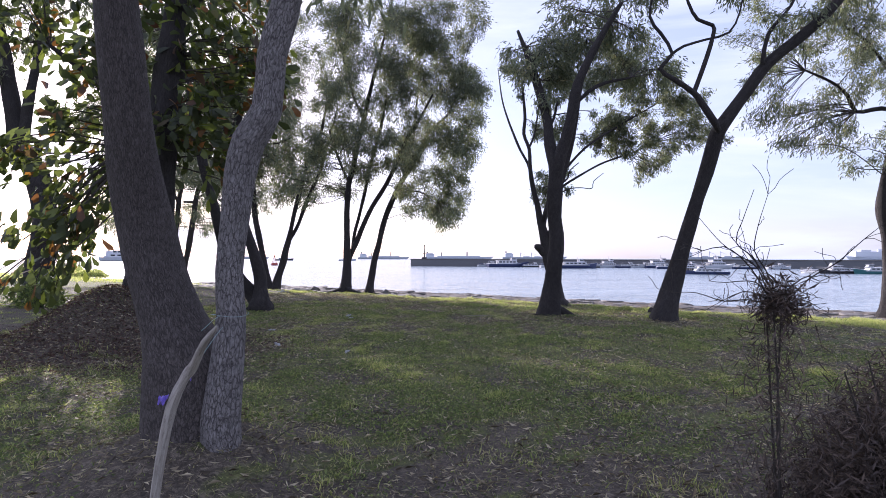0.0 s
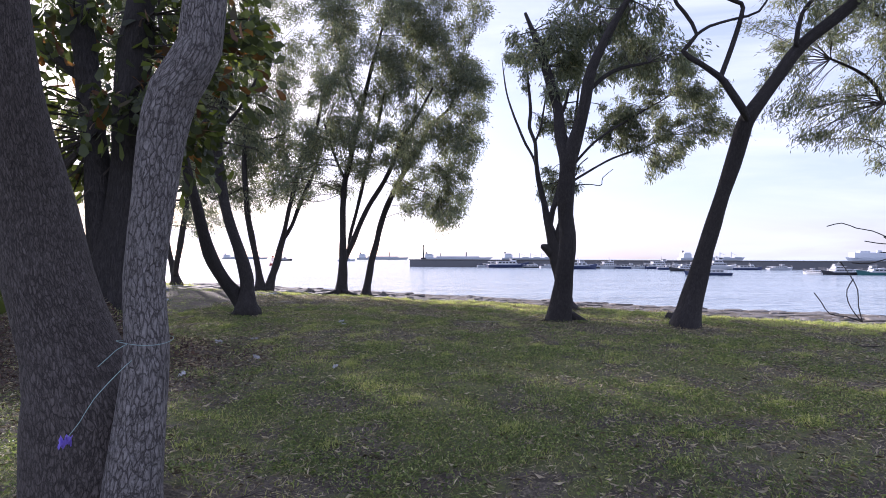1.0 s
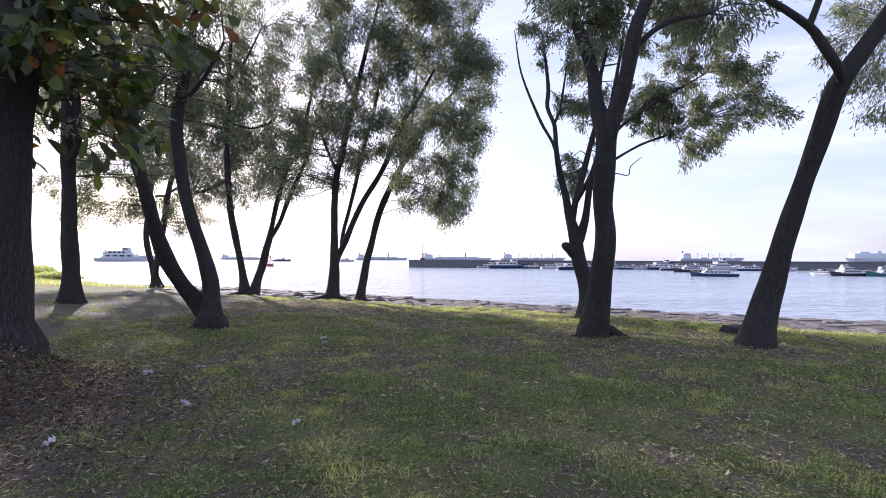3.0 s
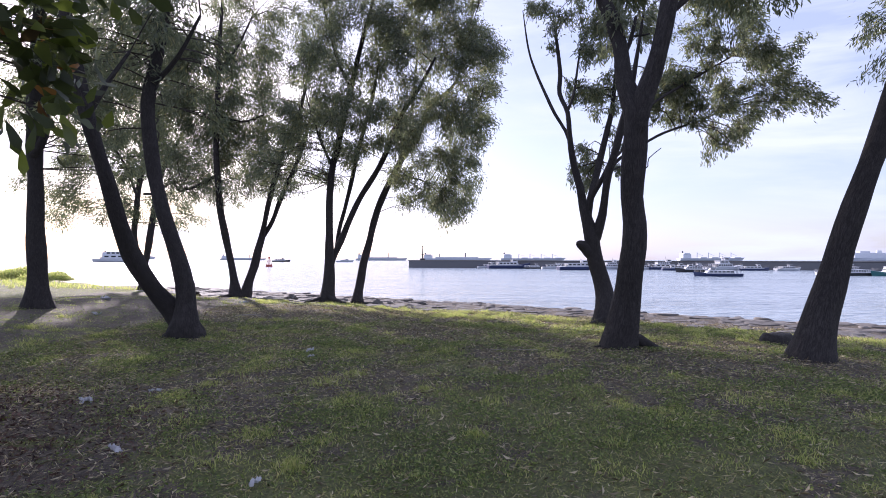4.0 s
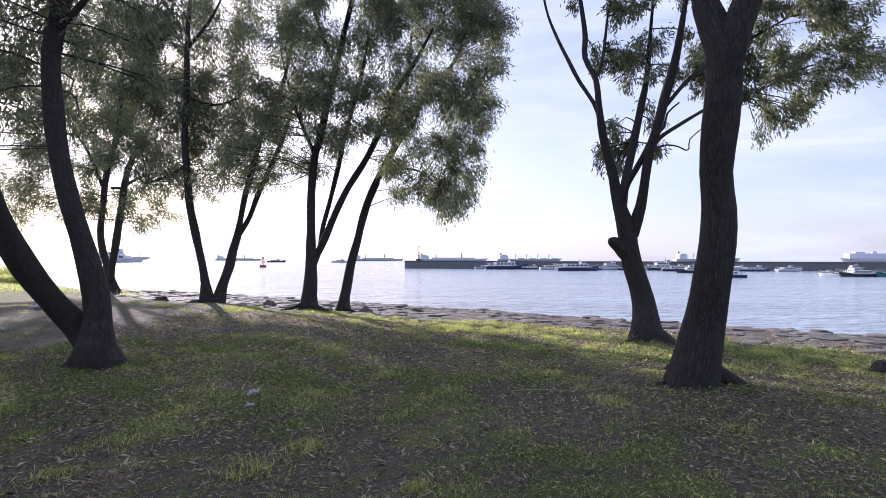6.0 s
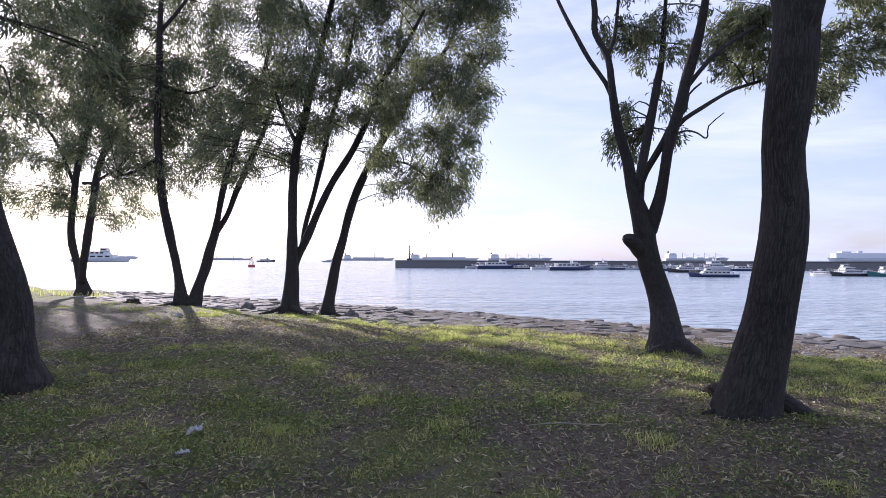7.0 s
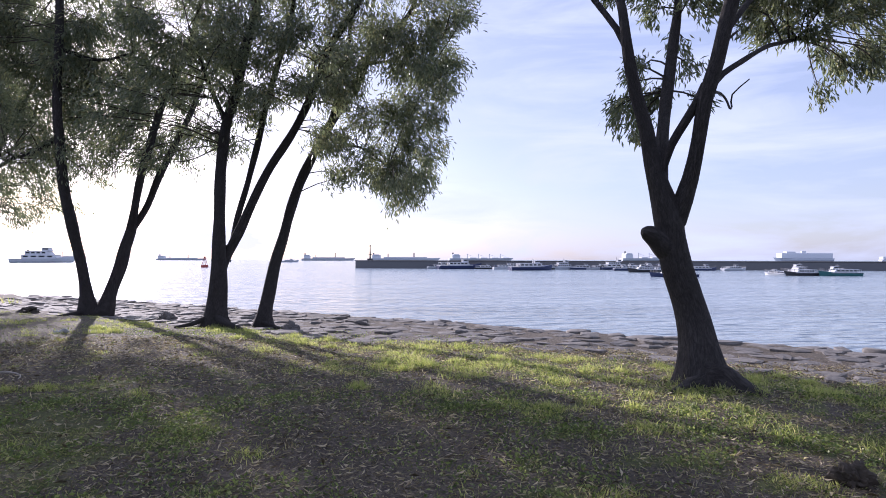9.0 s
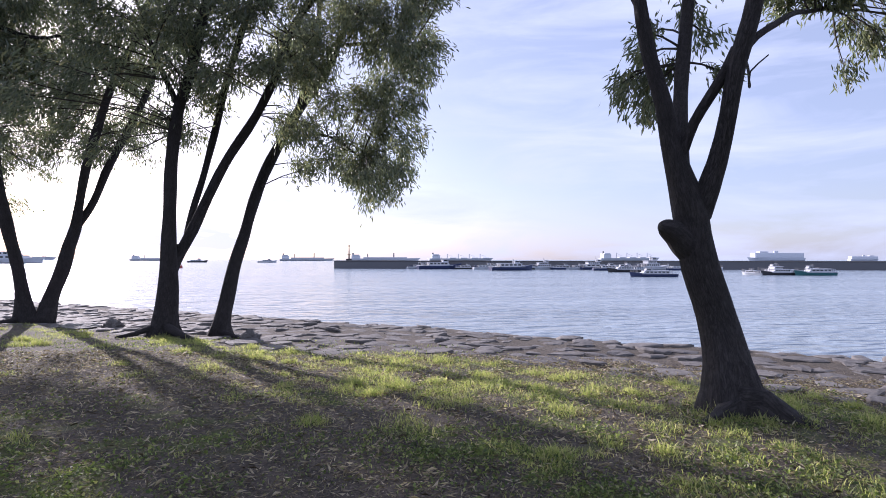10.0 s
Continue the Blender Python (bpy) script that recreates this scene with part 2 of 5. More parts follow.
def ground_material():
    """Trodden soil with short turf; the mesh's cover attribute says where turf grows."""
    m, n, l, b = material("soil_and_turf")
    co = n.new("ShaderNodeTexCoord")
    at = n.new("ShaderNodeAttribute")
    at.attribute_name = "cover"
    big = noise_node(n, l, 0.6, 6, 0.65, co.outputs["Object"])
    mid = noise_node(n, l, 5.0, 6, 0.7, co.outputs["Object"])
    fine = noise_node(n, l, 26, 8, 0.8, co.outputs["Object"], 1.2)
    soil = ramp(n, [(0.36, (0.024, 0.019, 0.015)), (0.5, (0.080, 0.065, 0.050)), (0.64, (0.24, 0.205, 0.16))])
    l.new(fine.outputs["Fac"], soil.inputs["Fac"])
    turf = ramp(n, [(0.36, (0.036, 0.040, 0.016)), (0.5, (0.095, 0.108, 0.037)), (0.66, (0.21, 0.215, 0.085))])
    l.new(fine.outputs["Fac"], turf.inputs["Fac"])
    edge = n.new("ShaderNodeMath")
    edge.operation = "MULTIPLY_ADD"
    l.new(mid.outputs["Fac"], edge.inputs[0])
    edge.inputs[1].default_value = 0.9
    sub = n.new("ShaderNodeMath")
    sub.operation = "SUBTRACT"
    l.new(at.outputs["Fac"], sub.inputs[0])
    sub.inputs[1].default_value = 0.45
    l.new(sub.outputs[0], edge.inputs[2])
    er = ramp(n, [(0.38, (0, 0, 0)), (0.62, (1, 1, 1))])
    l.new(edge.outputs[0], er.inputs["Fac"])
    col = mixer(n, l, er.outputs["Color"], soil.outputs["Color"], turf.outputs["Color"])
    tint = ramp(n, [(0.3, (0.75, 0.73, 0.70)), (0.7, (1.15, 1.12, 1.05))])
    l.new(big.outputs["Fac"], tint.inputs["Fac"])
    col = mixer(n, l, 1.0, col, tint.outputs["Color"], "MULTIPLY")
    l.new(col, b.inputs["Base Color"])
    b.inputs["Roughness"].default_value = 0.95
    h = mixer(n, l, 0.5, mid.outputs["Color"], fine.outputs["Color"])
    bump(n, l, h, b, 0.8, 0.05)
    return m


M_GROUND = ground_material()


# ---- mesh helpers ----
def part(name, bm, mat, parent, label=""):
    """Links a bmesh as one mesh object under parent (or at top level)."""
    me = bpy.data.meshes.new(name)
    bm.to_mesh(me)
    bm.free()
    me.materials.append(mat)
    ob = new(name, me)
    ob.parent = parent
    return tagged(ob, label)


def raw(name, verts, faces, mat, parent=None, smooth=False):
    """A mesh object from arrays of vertices and equal-sided faces."""
    me = bpy.data.meshes.new(name)
    verts, faces = np.asarray(verts, np.float32), np.asarray(faces, np.int32)
    me.vertices.add(len(verts))
    me.vertices.foreach_set("co", verts.ravel())
    k = faces.shape[1]
    me.loops.add(faces.size)
    me.loops.foreach_set("vertex_index", faces.ravel())
    me.polygons.add(len(faces))
    me.polygons.foreach_set("loop_start", np.arange(0, faces.size, k, dtype=np.int32))
    if smooth:
        me.polygons.foreach_set("use_smooth", np.ones(len(faces), bool))
    me.update(calc_edges=True)
    me.validate()
    me.materials.append(mat)
    ob = new(name, me)
    ob.parent = parent
    return ob


def box(bm, x0, x1, y0, y1, z0, z1, bevel=0.0):
    m = Matrix.Translation(((x0 + x1) / 2, (y0 + y1) / 2, (z0 + z1) / 2)) @ Matrix.Diagonal((x1 - x0, y1 - y0, z1 - z0, 1))
    r = bmesh.ops.create_cube(bm, size=1, matrix=m)
    if bevel:
        edges = list({e for v in r["verts"] for e in v.link_edges})
        bmesh.ops.bevel(bm, geom=edges, offset=bevel, segments=1, affect="EDGES")


def rod(bm, a, b, r0, r1=None, sides=8):
    a, b = Vector(a), Vector(b)
    r1 = r0 if r1 is None else r1
    m = Matrix.Translation((a + b) / 2) @ (b - a).to_track_quat("Z", "Y").to_matrix().to_4x4()
    bmesh.ops.create_cone(bm, cap_ends=True, segments=sides, radius1=r0, radius2=r1, depth=(b - a).length, matrix=m)


def empty(name, x, y, z, turn=0.0):
    e = new(name)
    e.matrix_world = pose(x, y, z, 0, 0, turn)
    return e


# ---- ground ----
WATER = -1.6
SHORE_X = [-4000, -200, -60, -28, -21, -15.7, -11.3, -8.2, -5.4, -3.4, -0.9, 1.5, 3.1, 5.2, 6.5, 8.2, 9.4, 11.5, 15.4, 30, 80, 4000]
SHORE_Y = [2500, 160, 73, 48.6, 43.7, 40, 36.9, 34.9, 32.9, 31.7, 29.6, 28.4, 26.9, 25.3, 24.4, 23.2, 22.3, 21.2, 19.5, 16, 9, -500]


def shore_y(x):
    return np.interp(x, SHORE_X, SHORE_Y)


def smooth01(v):
    v = np.clip(v, 0, 1)
    return v * v * (3 - 2 * v)


def waves(x, y, k, seed):
    """A cheap smooth noise from a few crossed sines."""
    rs = np.random.RandomState(seed)
    s = 0
    for _ in range(6):
        a, p, f = rs.uniform(0, 6.28), rs.uniform(0, 6.28), rs.uniform(0.6, 1.6) * k
        s = s + np.sin((x * np.cos(a) + y * np.sin(a)) * f + p)
    return s / 6


def mottle(x, y, k, seed):
    """Irregular patches: many crossed sines on a bent grid."""
    rs = np.random.RandomState(seed + 50)
    u, v = x + 0.9 / k * waves(x, y, 0.8 * k, seed + 60), y + 0.9 / k * waves(x, y, 0.8 * k, seed + 70)
    s = 0
    for _ in range(16):
        a, p, f = rs.uniform(0, 6.28), rs.uniform(0, 6.28), rs.uniform(0.4, 2.0) * k
        s = s + np.sin((u * np.cos(a) + v * np.sin(a)) * f + p)
    return s / 9.8


def mound(x, y, cx, cy, s, h):
    return h * np.exp(-((x - cx) ** 2 + (y - cy) ** 2) / (2 * s * s))


def inland(x, y):
    """Metres from the crest of the bank, positive on land."""
    return (shore_y(x) - y) * 0.84


def height(x, y):
    x, y = np.asarray(x, float), np.asarray(y, float)
    d = inland(x, y)
    h = 0.035 * waves(x, y, 1.1, 3) + 0.028 * waves(x, y, 3.5, 4) + 0.018 * waves(x, y, 8.0, 9)
    h = h + 0.30 * smooth01((-x - 6) / 5) * smooth01((27 - y) / 6)
    h = h + mound(x, y, -5.55, 9.35, 0.80, 1.0) + mound(x, y, -1.75, 3.9, 0.6, 0.34)
    h = h - 0.35 * (1 - smooth01((d - 2.0) / 7.0))
    h = h - 0.55 * np.clip(-d, 0, 14)
    return h


def patch(x, y, cx, cy, rx, ry):
    return np.exp(-(((x - cx) / rx) ** 2 + ((y - cy) / ry) ** 2))


def edge(x):
    """How far inland the stones reach."""
    return 5.2 - 1.0 * smooth01((np.asarray(x, float) + 2) / 3)


def cover(x, y):
    """How much turf grows: less on the trodden ground, under the trees and at the bank."""
    d = inland(x, y)
    c = 0.46 + 0.18 * mottle(x, y, 0.8, 11) + 0.38 * mottle(x, y, 2.4, 12) + 0.75 * mottle(x, y, 6.5, 13) + 0.6 * mottle(x, y, 15.0, 14)
    c = c - 0.95 * patch(x, y, -10.5, 25.0, 4.2, 5.5) - 0.8 * patch(x, y, -6.5, 21.0, 2.5, 2.2)
    c = c - 0.5 * patch(x, y, 2.2, 13.0, 2.6, 1.9) - 0.4 * patch(x, y, -0.4, 16.4, 1.4, 1.5)
    c = c - 0.45 * patch(x, y, -4.8, 11.2, 3.0, 2.0) - 0.5 * patch(x, y, 0.5, 3.2, 3.0, 1.2)
    c = c - 1.1 * patch(x, y, -5.8, 9.2, 2.6, 1.6) - 0.15 * patch(x, y, -1.8, 3.9, 0.6, 0.6)
    c = c - 0.35 * patch(x, y, -2.2, 21.0, 2.5, 2.0) - 0.3 * patch(x, y, -5.0, 22.5, 2.6, 2.0)
    c = c + 0.35 * patch(x, y, -3.6, 17.2, 1.9, 1.0) + 0.4 * patch(x, y, -1.4, 14.0, 1.2, 1.0)
    c = c + 0.12 * np.exp(-((d - 6.0) / 2.3) ** 2) * smooth01((x + 3) / 3) + 0.7 * smooth01((-x - 13) / 4)
    c = c + 0.34 * patch(x, y, 0.8, 9.0, 4.5, 3.6) - 0.15 * patch(x, y, 0.8, 16.6, 3.2, 1.4)
    return np.clip(c, 0, 1) * smooth01((d - edge(x)) / 0.9)


def build_ground():
    near = np.arange(-18, 18.01, 0.16)
    far = np.array([20, 23, 27, 32, 40, 50, 65, 90, 130, 200, 320, 520, 900, 1600, 2800, 4200.0])
    xs = np.concatenate([-far[::-1], near, far])
    ys = np.concatenate([-far[::-1] + 16, np.arange(-1, 38.01, 0.16), far + 20])
    gx, gy = np.meshgrid(xs, ys)
    gz = height(gx, gy)
    w, h = len(xs), len(ys)
    i = np.arange(w * h).reshape(h, w)
    faces = np.stack([i[:-1, :-1], i[:-1, 1:], i[1:, 1:], i[1:, :-1]], -1).reshape(-1, 4)
    ob = raw("ground", np.stack([gx, gy, gz], -1).reshape(-1, 3), faces, M_GROUND, None, True)
    at = ob.data.attributes.new("cover", "FLOAT", "POINT")
    at.data.foreach_set("value", cover(gx, gy).ravel().astype(np.float32))
    tagged(ob, "uneven brown soil with patchy short green turf beside the sea", "ground", "", "structure")


build_ground()
bm = bmesh.new()
bmesh.ops.create_grid(bm, x_segments=1, y_segments=1, size=4500)
water = part("water", bm, M_WATER, None)
water.location.z = WATER
tagged(water, "pale blue rippled sea under a hazy bright sky", "water", "", "structure")


# ---- trees ----
def spline(points, step=0.22):
    """A smooth line through guide points (x, y, z, radius)."""
    p = np.array(points, float)
    p = np.vstack([2 * p[0] - p[1], p, 2 * p[-1] - p[-2]])
    out = []
    for k in range(1, len(p) - 2):
        a, b, c, d = p[k - 1:k + 3]
        cnt = max(2, int(np.linalg.norm((c - b)[:3]) / step))
        for s in range(cnt):
            t = s / cnt
            out.append(0.5 * (2 * b + (c - a) * t + (2 * a - 5 * b + 4 * c - d) * t * t + (3 * b - a - 3 * c + d) * t ** 3))
    out.append(p[-2])
    out = np.array(out)
    out[:, 3] = np.maximum(out[:, 3], 0.0014)
    return out


def tube(line, sides=12, knobbly=0.06, flare=0.0, seed=0, ground_z=None):
    """Vertices, quads and UVs of a limb round a line of (x, y, z, radius)."""
    rs = np.random.RandomState(seed)
    pts, rad = line[:, :3], line[:, 3].copy()
    tang = np.gradient(pts, axis=0)
    tang /= np.linalg.norm(tang, axis=1)[:, None] + 1e-9
    ref = np.array([0.0, 1.0, 0.0]) if abs(tang[0][1]) < 0.9 else np.array([1.0, 0, 0])
    ang = np.linspace(0, 2 * np.pi, sides + 1)
    ph = rs.uniform(0, 6.28, 4)
    run = np.concatenate([[0], np.cumsum(np.linalg.norm(np.diff(pts, axis=0), axis=1))])
    V, UV = [], []
    for k in range(len(pts)):
        u = np.cross(tang[k], ref)
        u /= np.linalg.norm(u) + 1e-9
        v = np.cross(tang[k], u)
        lump = 1 + knobbly * (np.sin(2 * ang + ph[0] + run[k] * 2.1) * 0.6 + np.sin(3 * ang + ph[1] - run[k] * 3.3) * 0.5 + np.sin(run[k] * 5 + ph[2]) * 0.5)
        if flare:
            z = max(0.0, pts[k][2] - ground_z)
            f = math.exp(-z / 0.28)
            lump = lump + f * flare * (0.45 + 0.55 * np.maximum(0, np.sin(2.5 * ang + ph[3])) + 0.3 * np.sin(5 * ang + ph[0]))
        lump[-1] = lump[0]
        r = rad[k] * lump
        V.append(pts[k] + r[:, None] * (np.cos(ang)[:, None] * u + np.sin(ang)[:, None] * v))
        UV.append(np.stack([ang * max(rad[0], 0.03), np.full(sides + 1, run[k])], -1))
    V, UV = np.concatenate(V), np.concatenate(UV)
    i = np.arange(len(V)).reshape(len(pts), sides + 1)
    F = np.stack([i[:-1, :-1], i[:-1, 1:], i[1:, 1:], i[1:, :-1]], -1).reshape(-1, 4)
    return V, F, UV


def tubes(name, lines, mat, parent, sides, knobbly=0.06, flare=0.0, seed=0, ground_z=None):
    Vs, Fs, Us, base = [], [], [], 0
    for k, line in enumerate(lines):
        if sides >= 6:
            tip = line[-1] + (line[-1] - line[-2]) * 0.05
            tip[3] = 0.0005
            line = np.vstack([line, tip])
        V, F, U = tube(line, sides, knobbly, flare, seed + k, ground_z)
        Vs.append(V), Fs.append(F + base), Us.append(U)
        base += len(V)
    V, F, U = np.concatenate(Vs), np.concatenate(Fs), np.concatenate(Us)
    ob = raw(name, V, F, mat, parent, True)
    lay = ob.data.uv_layers.new(name="UVMap")
    if len(ob.data.loops) == F.size:
        lay.data.foreach_set("uv", U[F.ravel()].astype(np.float32).ravel())
    return ob


def leaves(rs, at, along, length, width, curl, fold=0.0, blunt=False):
    """Leaves: for each a place, a direction, a length and a width; pointed, or blunt and widest near the tip."""
    n = len(at)
    along = along / (np.linalg.norm(along, axis=1)[:, None] + 1e-9)
    rnd = rs.normal(size=(n, 3))
    side = np.cross(along, rnd)
    side /= np.linalg.norm(side, axis=1)[:, None] + 1e-9
    up = np.cross(side, along)
    L, W = length[:, None], width[:, None]
    p0 = at
    mid = at + along * L * 0.5 + up * L * curl
    tip = at + along * L * 0.97 - up * L * curl * 0.6
    if blunt:
        low, high = at + along * L * 0.3 + up * L * curl, at + along * L * 0.72 + up * L * curl * 0.5
        V = np.stack([p0, low + side * W * 0.3, high + side * W * 0.5, tip, high - side * W * 0.5, low - side * W * 0.3], 1).reshape(-1, 3)
        i = np.arange(n)[:, None] * 6
        F = np.concatenate([i + [0, 1, 5], i + [1, 2, 5], i + [2, 4, 5], i + [2, 3, 4]], 1).reshape(-1, 3)
        return V, F
    a, b = mid + side * W * 0.5 + up * W * fold, mid - side * W * 0.5 + up * W * fold
    V = np.stack([p0, a, tip, b], 1).reshape(-1, 3)
    i = np.arange(n)[:, None] * 4
    F = np.concatenate([i + [0, 1, 2], i + [0, 2, 3]], 1).reshape(-1, 3)
    return V, F


class Tree:
    """A tree from guide lines for its limbs and round clumps for its crown."""

    def __init__(self, name, label, seed, bark, leaf_mat, category="tree", group="shore trees", flare=0.55):
        self.flare = flare
        self.rs, self.seed, self.bark, self.leaf_mat = np.random.RandomState(seed), seed, bark, leaf_mat
        self.lines, self.root, self.name, self.tags = [], None, name, (label, category, group)

    def limb(self, *points, name="limb"):
        line = spline(points)
        first = not self.lines
        if first:
            x, y, z, r = points[0]
            gz = float(height(x, y))
            self.gz = gz
            self.root = empty(self.name, x, y, gz)
            tagged(self.root, *self.tags)
            low = np.array([[x, y, gz - 0.9, r * 1.05], [x, y, gz - 0.25, r * 1.05]])
            line = np.vstack([low, line[line[:, 2] > gz - 0.1]])
        else:
            have = np.concatenate(self.lines)
            near = have[np.argmin(np.linalg.norm(have[:, :3] - line[0, :3], axis=1))]
            back = line[0] - (line[1] - line[0]) * 0.6
            line = np.vstack([[*(0.6 * near[:3] + 0.4 * back[:3]), line[0, 3] * 0.9], line])
        self.lines.append(line)
        local = line.copy()
        local[:, :3] -= np.array(self.root.location)
        low_start = points[0][2] < self.gz + 0.35
        tubes("trunk" if first else name, [local], self.bark, self.root, 18 if points[0][3] > 0.12 else 10, 0.07, self.flare if low_start else 0.0, self.seed + len(self.lines), 0.0)
        return self

    def crown(self, y, clumps, depth=1.3, density=1.0, leaf=(0.13, 0.02), droop=0.7, per=26, sub=0.20, name="crown"):
        """Twigs reach from the nearest limb into each clump (x, z, radius), and carry drooping leaves."""
        rs = self.rs
        allp = np.concatenate([ln[len(ln) // 3:] for ln in self.lines if ln[1, 3] > 0.022])
        twigs, at, al = [], [], []
        parts = []
        for cx, cz, r in clumps:
            if r < 0.3:
                parts.append((cx, cz, r))
                continue
            for k in range(5):
                a, q = k * 1.257 + rs.uniform(-0.5, 0.5), r * rs.uniform(0.25, 0.8)
                parts.append((cx + q * math.cos(a), cz + q * math.sin(a), r * rs.uniform(0.40, 0.66)))
        for cx, cz, r in parts:
            off = rs.uniform(-1, 1) * max(0.0, depth - 0.5 * r)
            c = np.array([cx, y + off, cz])
            n = max(3, int(density * 29 * (r / 0.8) ** 2 * (1.3 if r < 0.5 else 1.0)))
            near = allp[np.argmin(np.linalg.norm(allp[:, :3] - c, axis=1) + 0.6 * np.maximum(0, allp[:, 2] - c[2]))]
            hub = c + rs.normal(size=3) * 0.15 * r
            a, b = near[:3], hub
            mid = (a + b) / 2 + rs.normal(size=3) * 0.12 * np.linalg.norm(b - a) * 0.5 + np.array([0, 0, 0.06 * np.linalg.norm(b - a)])
            rr = min(0.017, near[3] * 0.45) + 0.003
            twigs.append(spline([(*a, rr), (*mid, rr * 0.75), (*hub, rr * 0.5)], 0.4))
            for _ in range(n):
                d = rs.normal(size=3)
                d /= np.linalg.norm(d)
                e = c + d * np.array([r, max(r, 0.3 * depth), r]) * rs.uniform(0.25, 1.0) ** 0.55
                st = mid + (hub - mid) * rs.uniform(-0.3, 1.0) + (e - hub) * rs.uniform(0.0, 0.2)
                bend = (st + e) / 2 + rs.normal(size=3) * 0.08 * r + np.array([0, 0, 0.10 * r])
                end = e - np.array([0, 0, rs.uniform(0.0, 0.25) * droop])
                twigs.append(spline([(*st, rr * 0.3), (*bend, rr * 0.22), (*end, 0.003)], 2.0))
                k = int(per * rs.uniform(0.7, 1.4))
                t = rs.uniform(0.25, 1.05, k)[:, None]
                base = bend + (end - bend) * t + rs.normal(size=(k, 3)) * sub * 0.6
                at.append(base)
                dd = rs.normal(size=(k, 3)) * 0.55 + (end - st) / (np.linalg.norm(end - st) + 0.01) * 0.75
                dd[:, 2] -= droop * 1.1
                al.append(dd)
        at, al = np.concatenate(at), np.concatenate(al)
        n = len(at)
        o = np.array(self.root.location)
        L = leaf[0] * rs.uniform(0.65, 1.3, n)
        V, F = leaves(rs, at - o, al, L, leaf[1] * rs.uniform(0.75, 1.2, n), rs.uniform(-0.12, 0.12, n)[:, None], 0.0, leaf[1] > 0.08)
        tagged(raw(name, V, F, self.leaf_mat, self.root), kind="stuff")
        for ln in twigs:
            ln[:, :3] -= o
        tagged(tubes("twig_mass", twigs, M_TWIG, self.root, 3, 0.0, 0.0, self.seed), kind="stuff")
        return self


# the trees, one by one
tree = Tree("acacia_tree", "dark-barked leaning seaside tree with a high thin crown", 21, M_BARK, M_LEAF)
tree.limb((-10.18, 18.65, 0.25, 0.27), (-10.21, 18.69, 1, 0.217), (-10.31, 18.75, 2, 0.2), (-10.39, 18.83, 3, 0.183), (-10.48, 18.91, 4, 0.179), (-10.5, 18.9, 5.19, 0.174), (-10.48, 18.9, 6.53, 0.152), (-10.38, 18.9, 8.41, 0.109), (-10.28, 18.9, 10.31, 0.043))
tree.limb((-10.42, 18.8, 4.06, 0.109), (-10.15, 18.8, 4.59, 0.087), (-10.13, 18.8, 5.33, 0.076), (-10.18, 18.8, 6.13, 0.065), (-9.9, 18.8, 7.34, 0.038), (-9.7, 18.8, 8.42, 0.022))
tree.crown(18.9, [(-8.82, 4.78, 0.538), (-8.28, 4.15, 0.512), (-8.84, 5.66, 0.606), (-10.03, 4.78, 0.296), (-10.34, 7.29, 0.808), (-10.87, 6.2, 0.606), (-9.59, 6.2, 0.471), (-10.58, 5.05, 0.296), (-9.96, 8.52, 1.077), (-9.3, 9.62, 1.077), (-10.8, 10.17, 1.077), (-9.77, 5.12, 0.269)], 1.4, 0.8, (0.17, 0.036), 0.7, 30, 0.2)
tree = Tree("acacia_tree", "dark crooked trunk of a tree standing on the grass rise", 22, M_BARK, M_LEAF)
tree.limb((-11.67, 16, 0.2, 0.421), (-11.62, 16, 1.58, 0.323), (-11.51, 16, 2.72, 0.323), (-11.77, 16, 3.87, 0.295), (-12.27, 16, 4.69, 0.253), (-12.53, 16, 6, 0.211), (-12.81, 16, 7.65, 0.168), (-13.25, 16, 9.64, 0.098))
tree.limb((-11.85, 16, 4.03, 0.211), (-12.51, 16, 4.53, 0.182), (-13.18, 16, 5.18, 0.14), (-13.85, 16, 6.5, 0.084))
tree.limb((-12.19, 16, 4.85, 0.154), (-11.97, 16, 6.34, 0.126), (-11.66, 16, 7.99, 0.098), (-11.44, 16, 9.97, 0.049))
tree.crown(16, [(-12.57, 8.31, 0.979), (-11.6, 9.64, 1.142), (-13.53, 6.66, 0.979), (-13.9, 9.31, 1.306)], 1.2, 0.8, (0.17, 0.036), 0.7, 26, 0.2)
tree = Tree("acacia_tree", "two-stemmed dark tree spreading from one base on bare soil", 23, M_BARK, M_LEAF)
tree.limb((-5.12, 15.6, 0.08, 0.3), (-5.3, 15.75, 0.35, 0.205), (-5.63, 15.55, 0.8, 0.17), (-5.85, 15.16, 1.4, 0.165), (-5.93, 14.77, 2.1, 0.135), (-6.02, 14.49, 2.9, 0.12), (-6.17, 14.25, 3.8, 0.118), (-6.33, 14.1, 4.8, 0.105), (-6.5, 14.0, 6, 0.085), (-6.7, 13.9, 7.6, 0.04))
tree.limb((-5.08, 15.5, 0.1, 0.25), (-5.1, 15.54, 0.6, 0.178), (-5.13, 15.56, 1, 0.165), (-5.32, 15.59, 1.6, 0.151), (-5.59, 15.66, 2.3, 0.137), (-5.81, 15.75, 3, 0.132), (-5.98, 15.83, 3.8, 0.128), (-6.08, 15.94, 4.6, 0.132), (-5.98, 16.05, 5.5, 0.12), (-5.85, 16.1, 6.4, 0.09), (-5.7, 16.1, 7.8, 0.045))
tree.limb((-6.2, 14.25, 3.9, 0.06), (-5.95, 14.4, 4.5, 0.043), (-5.7, 14.6, 5.1, 0.026))
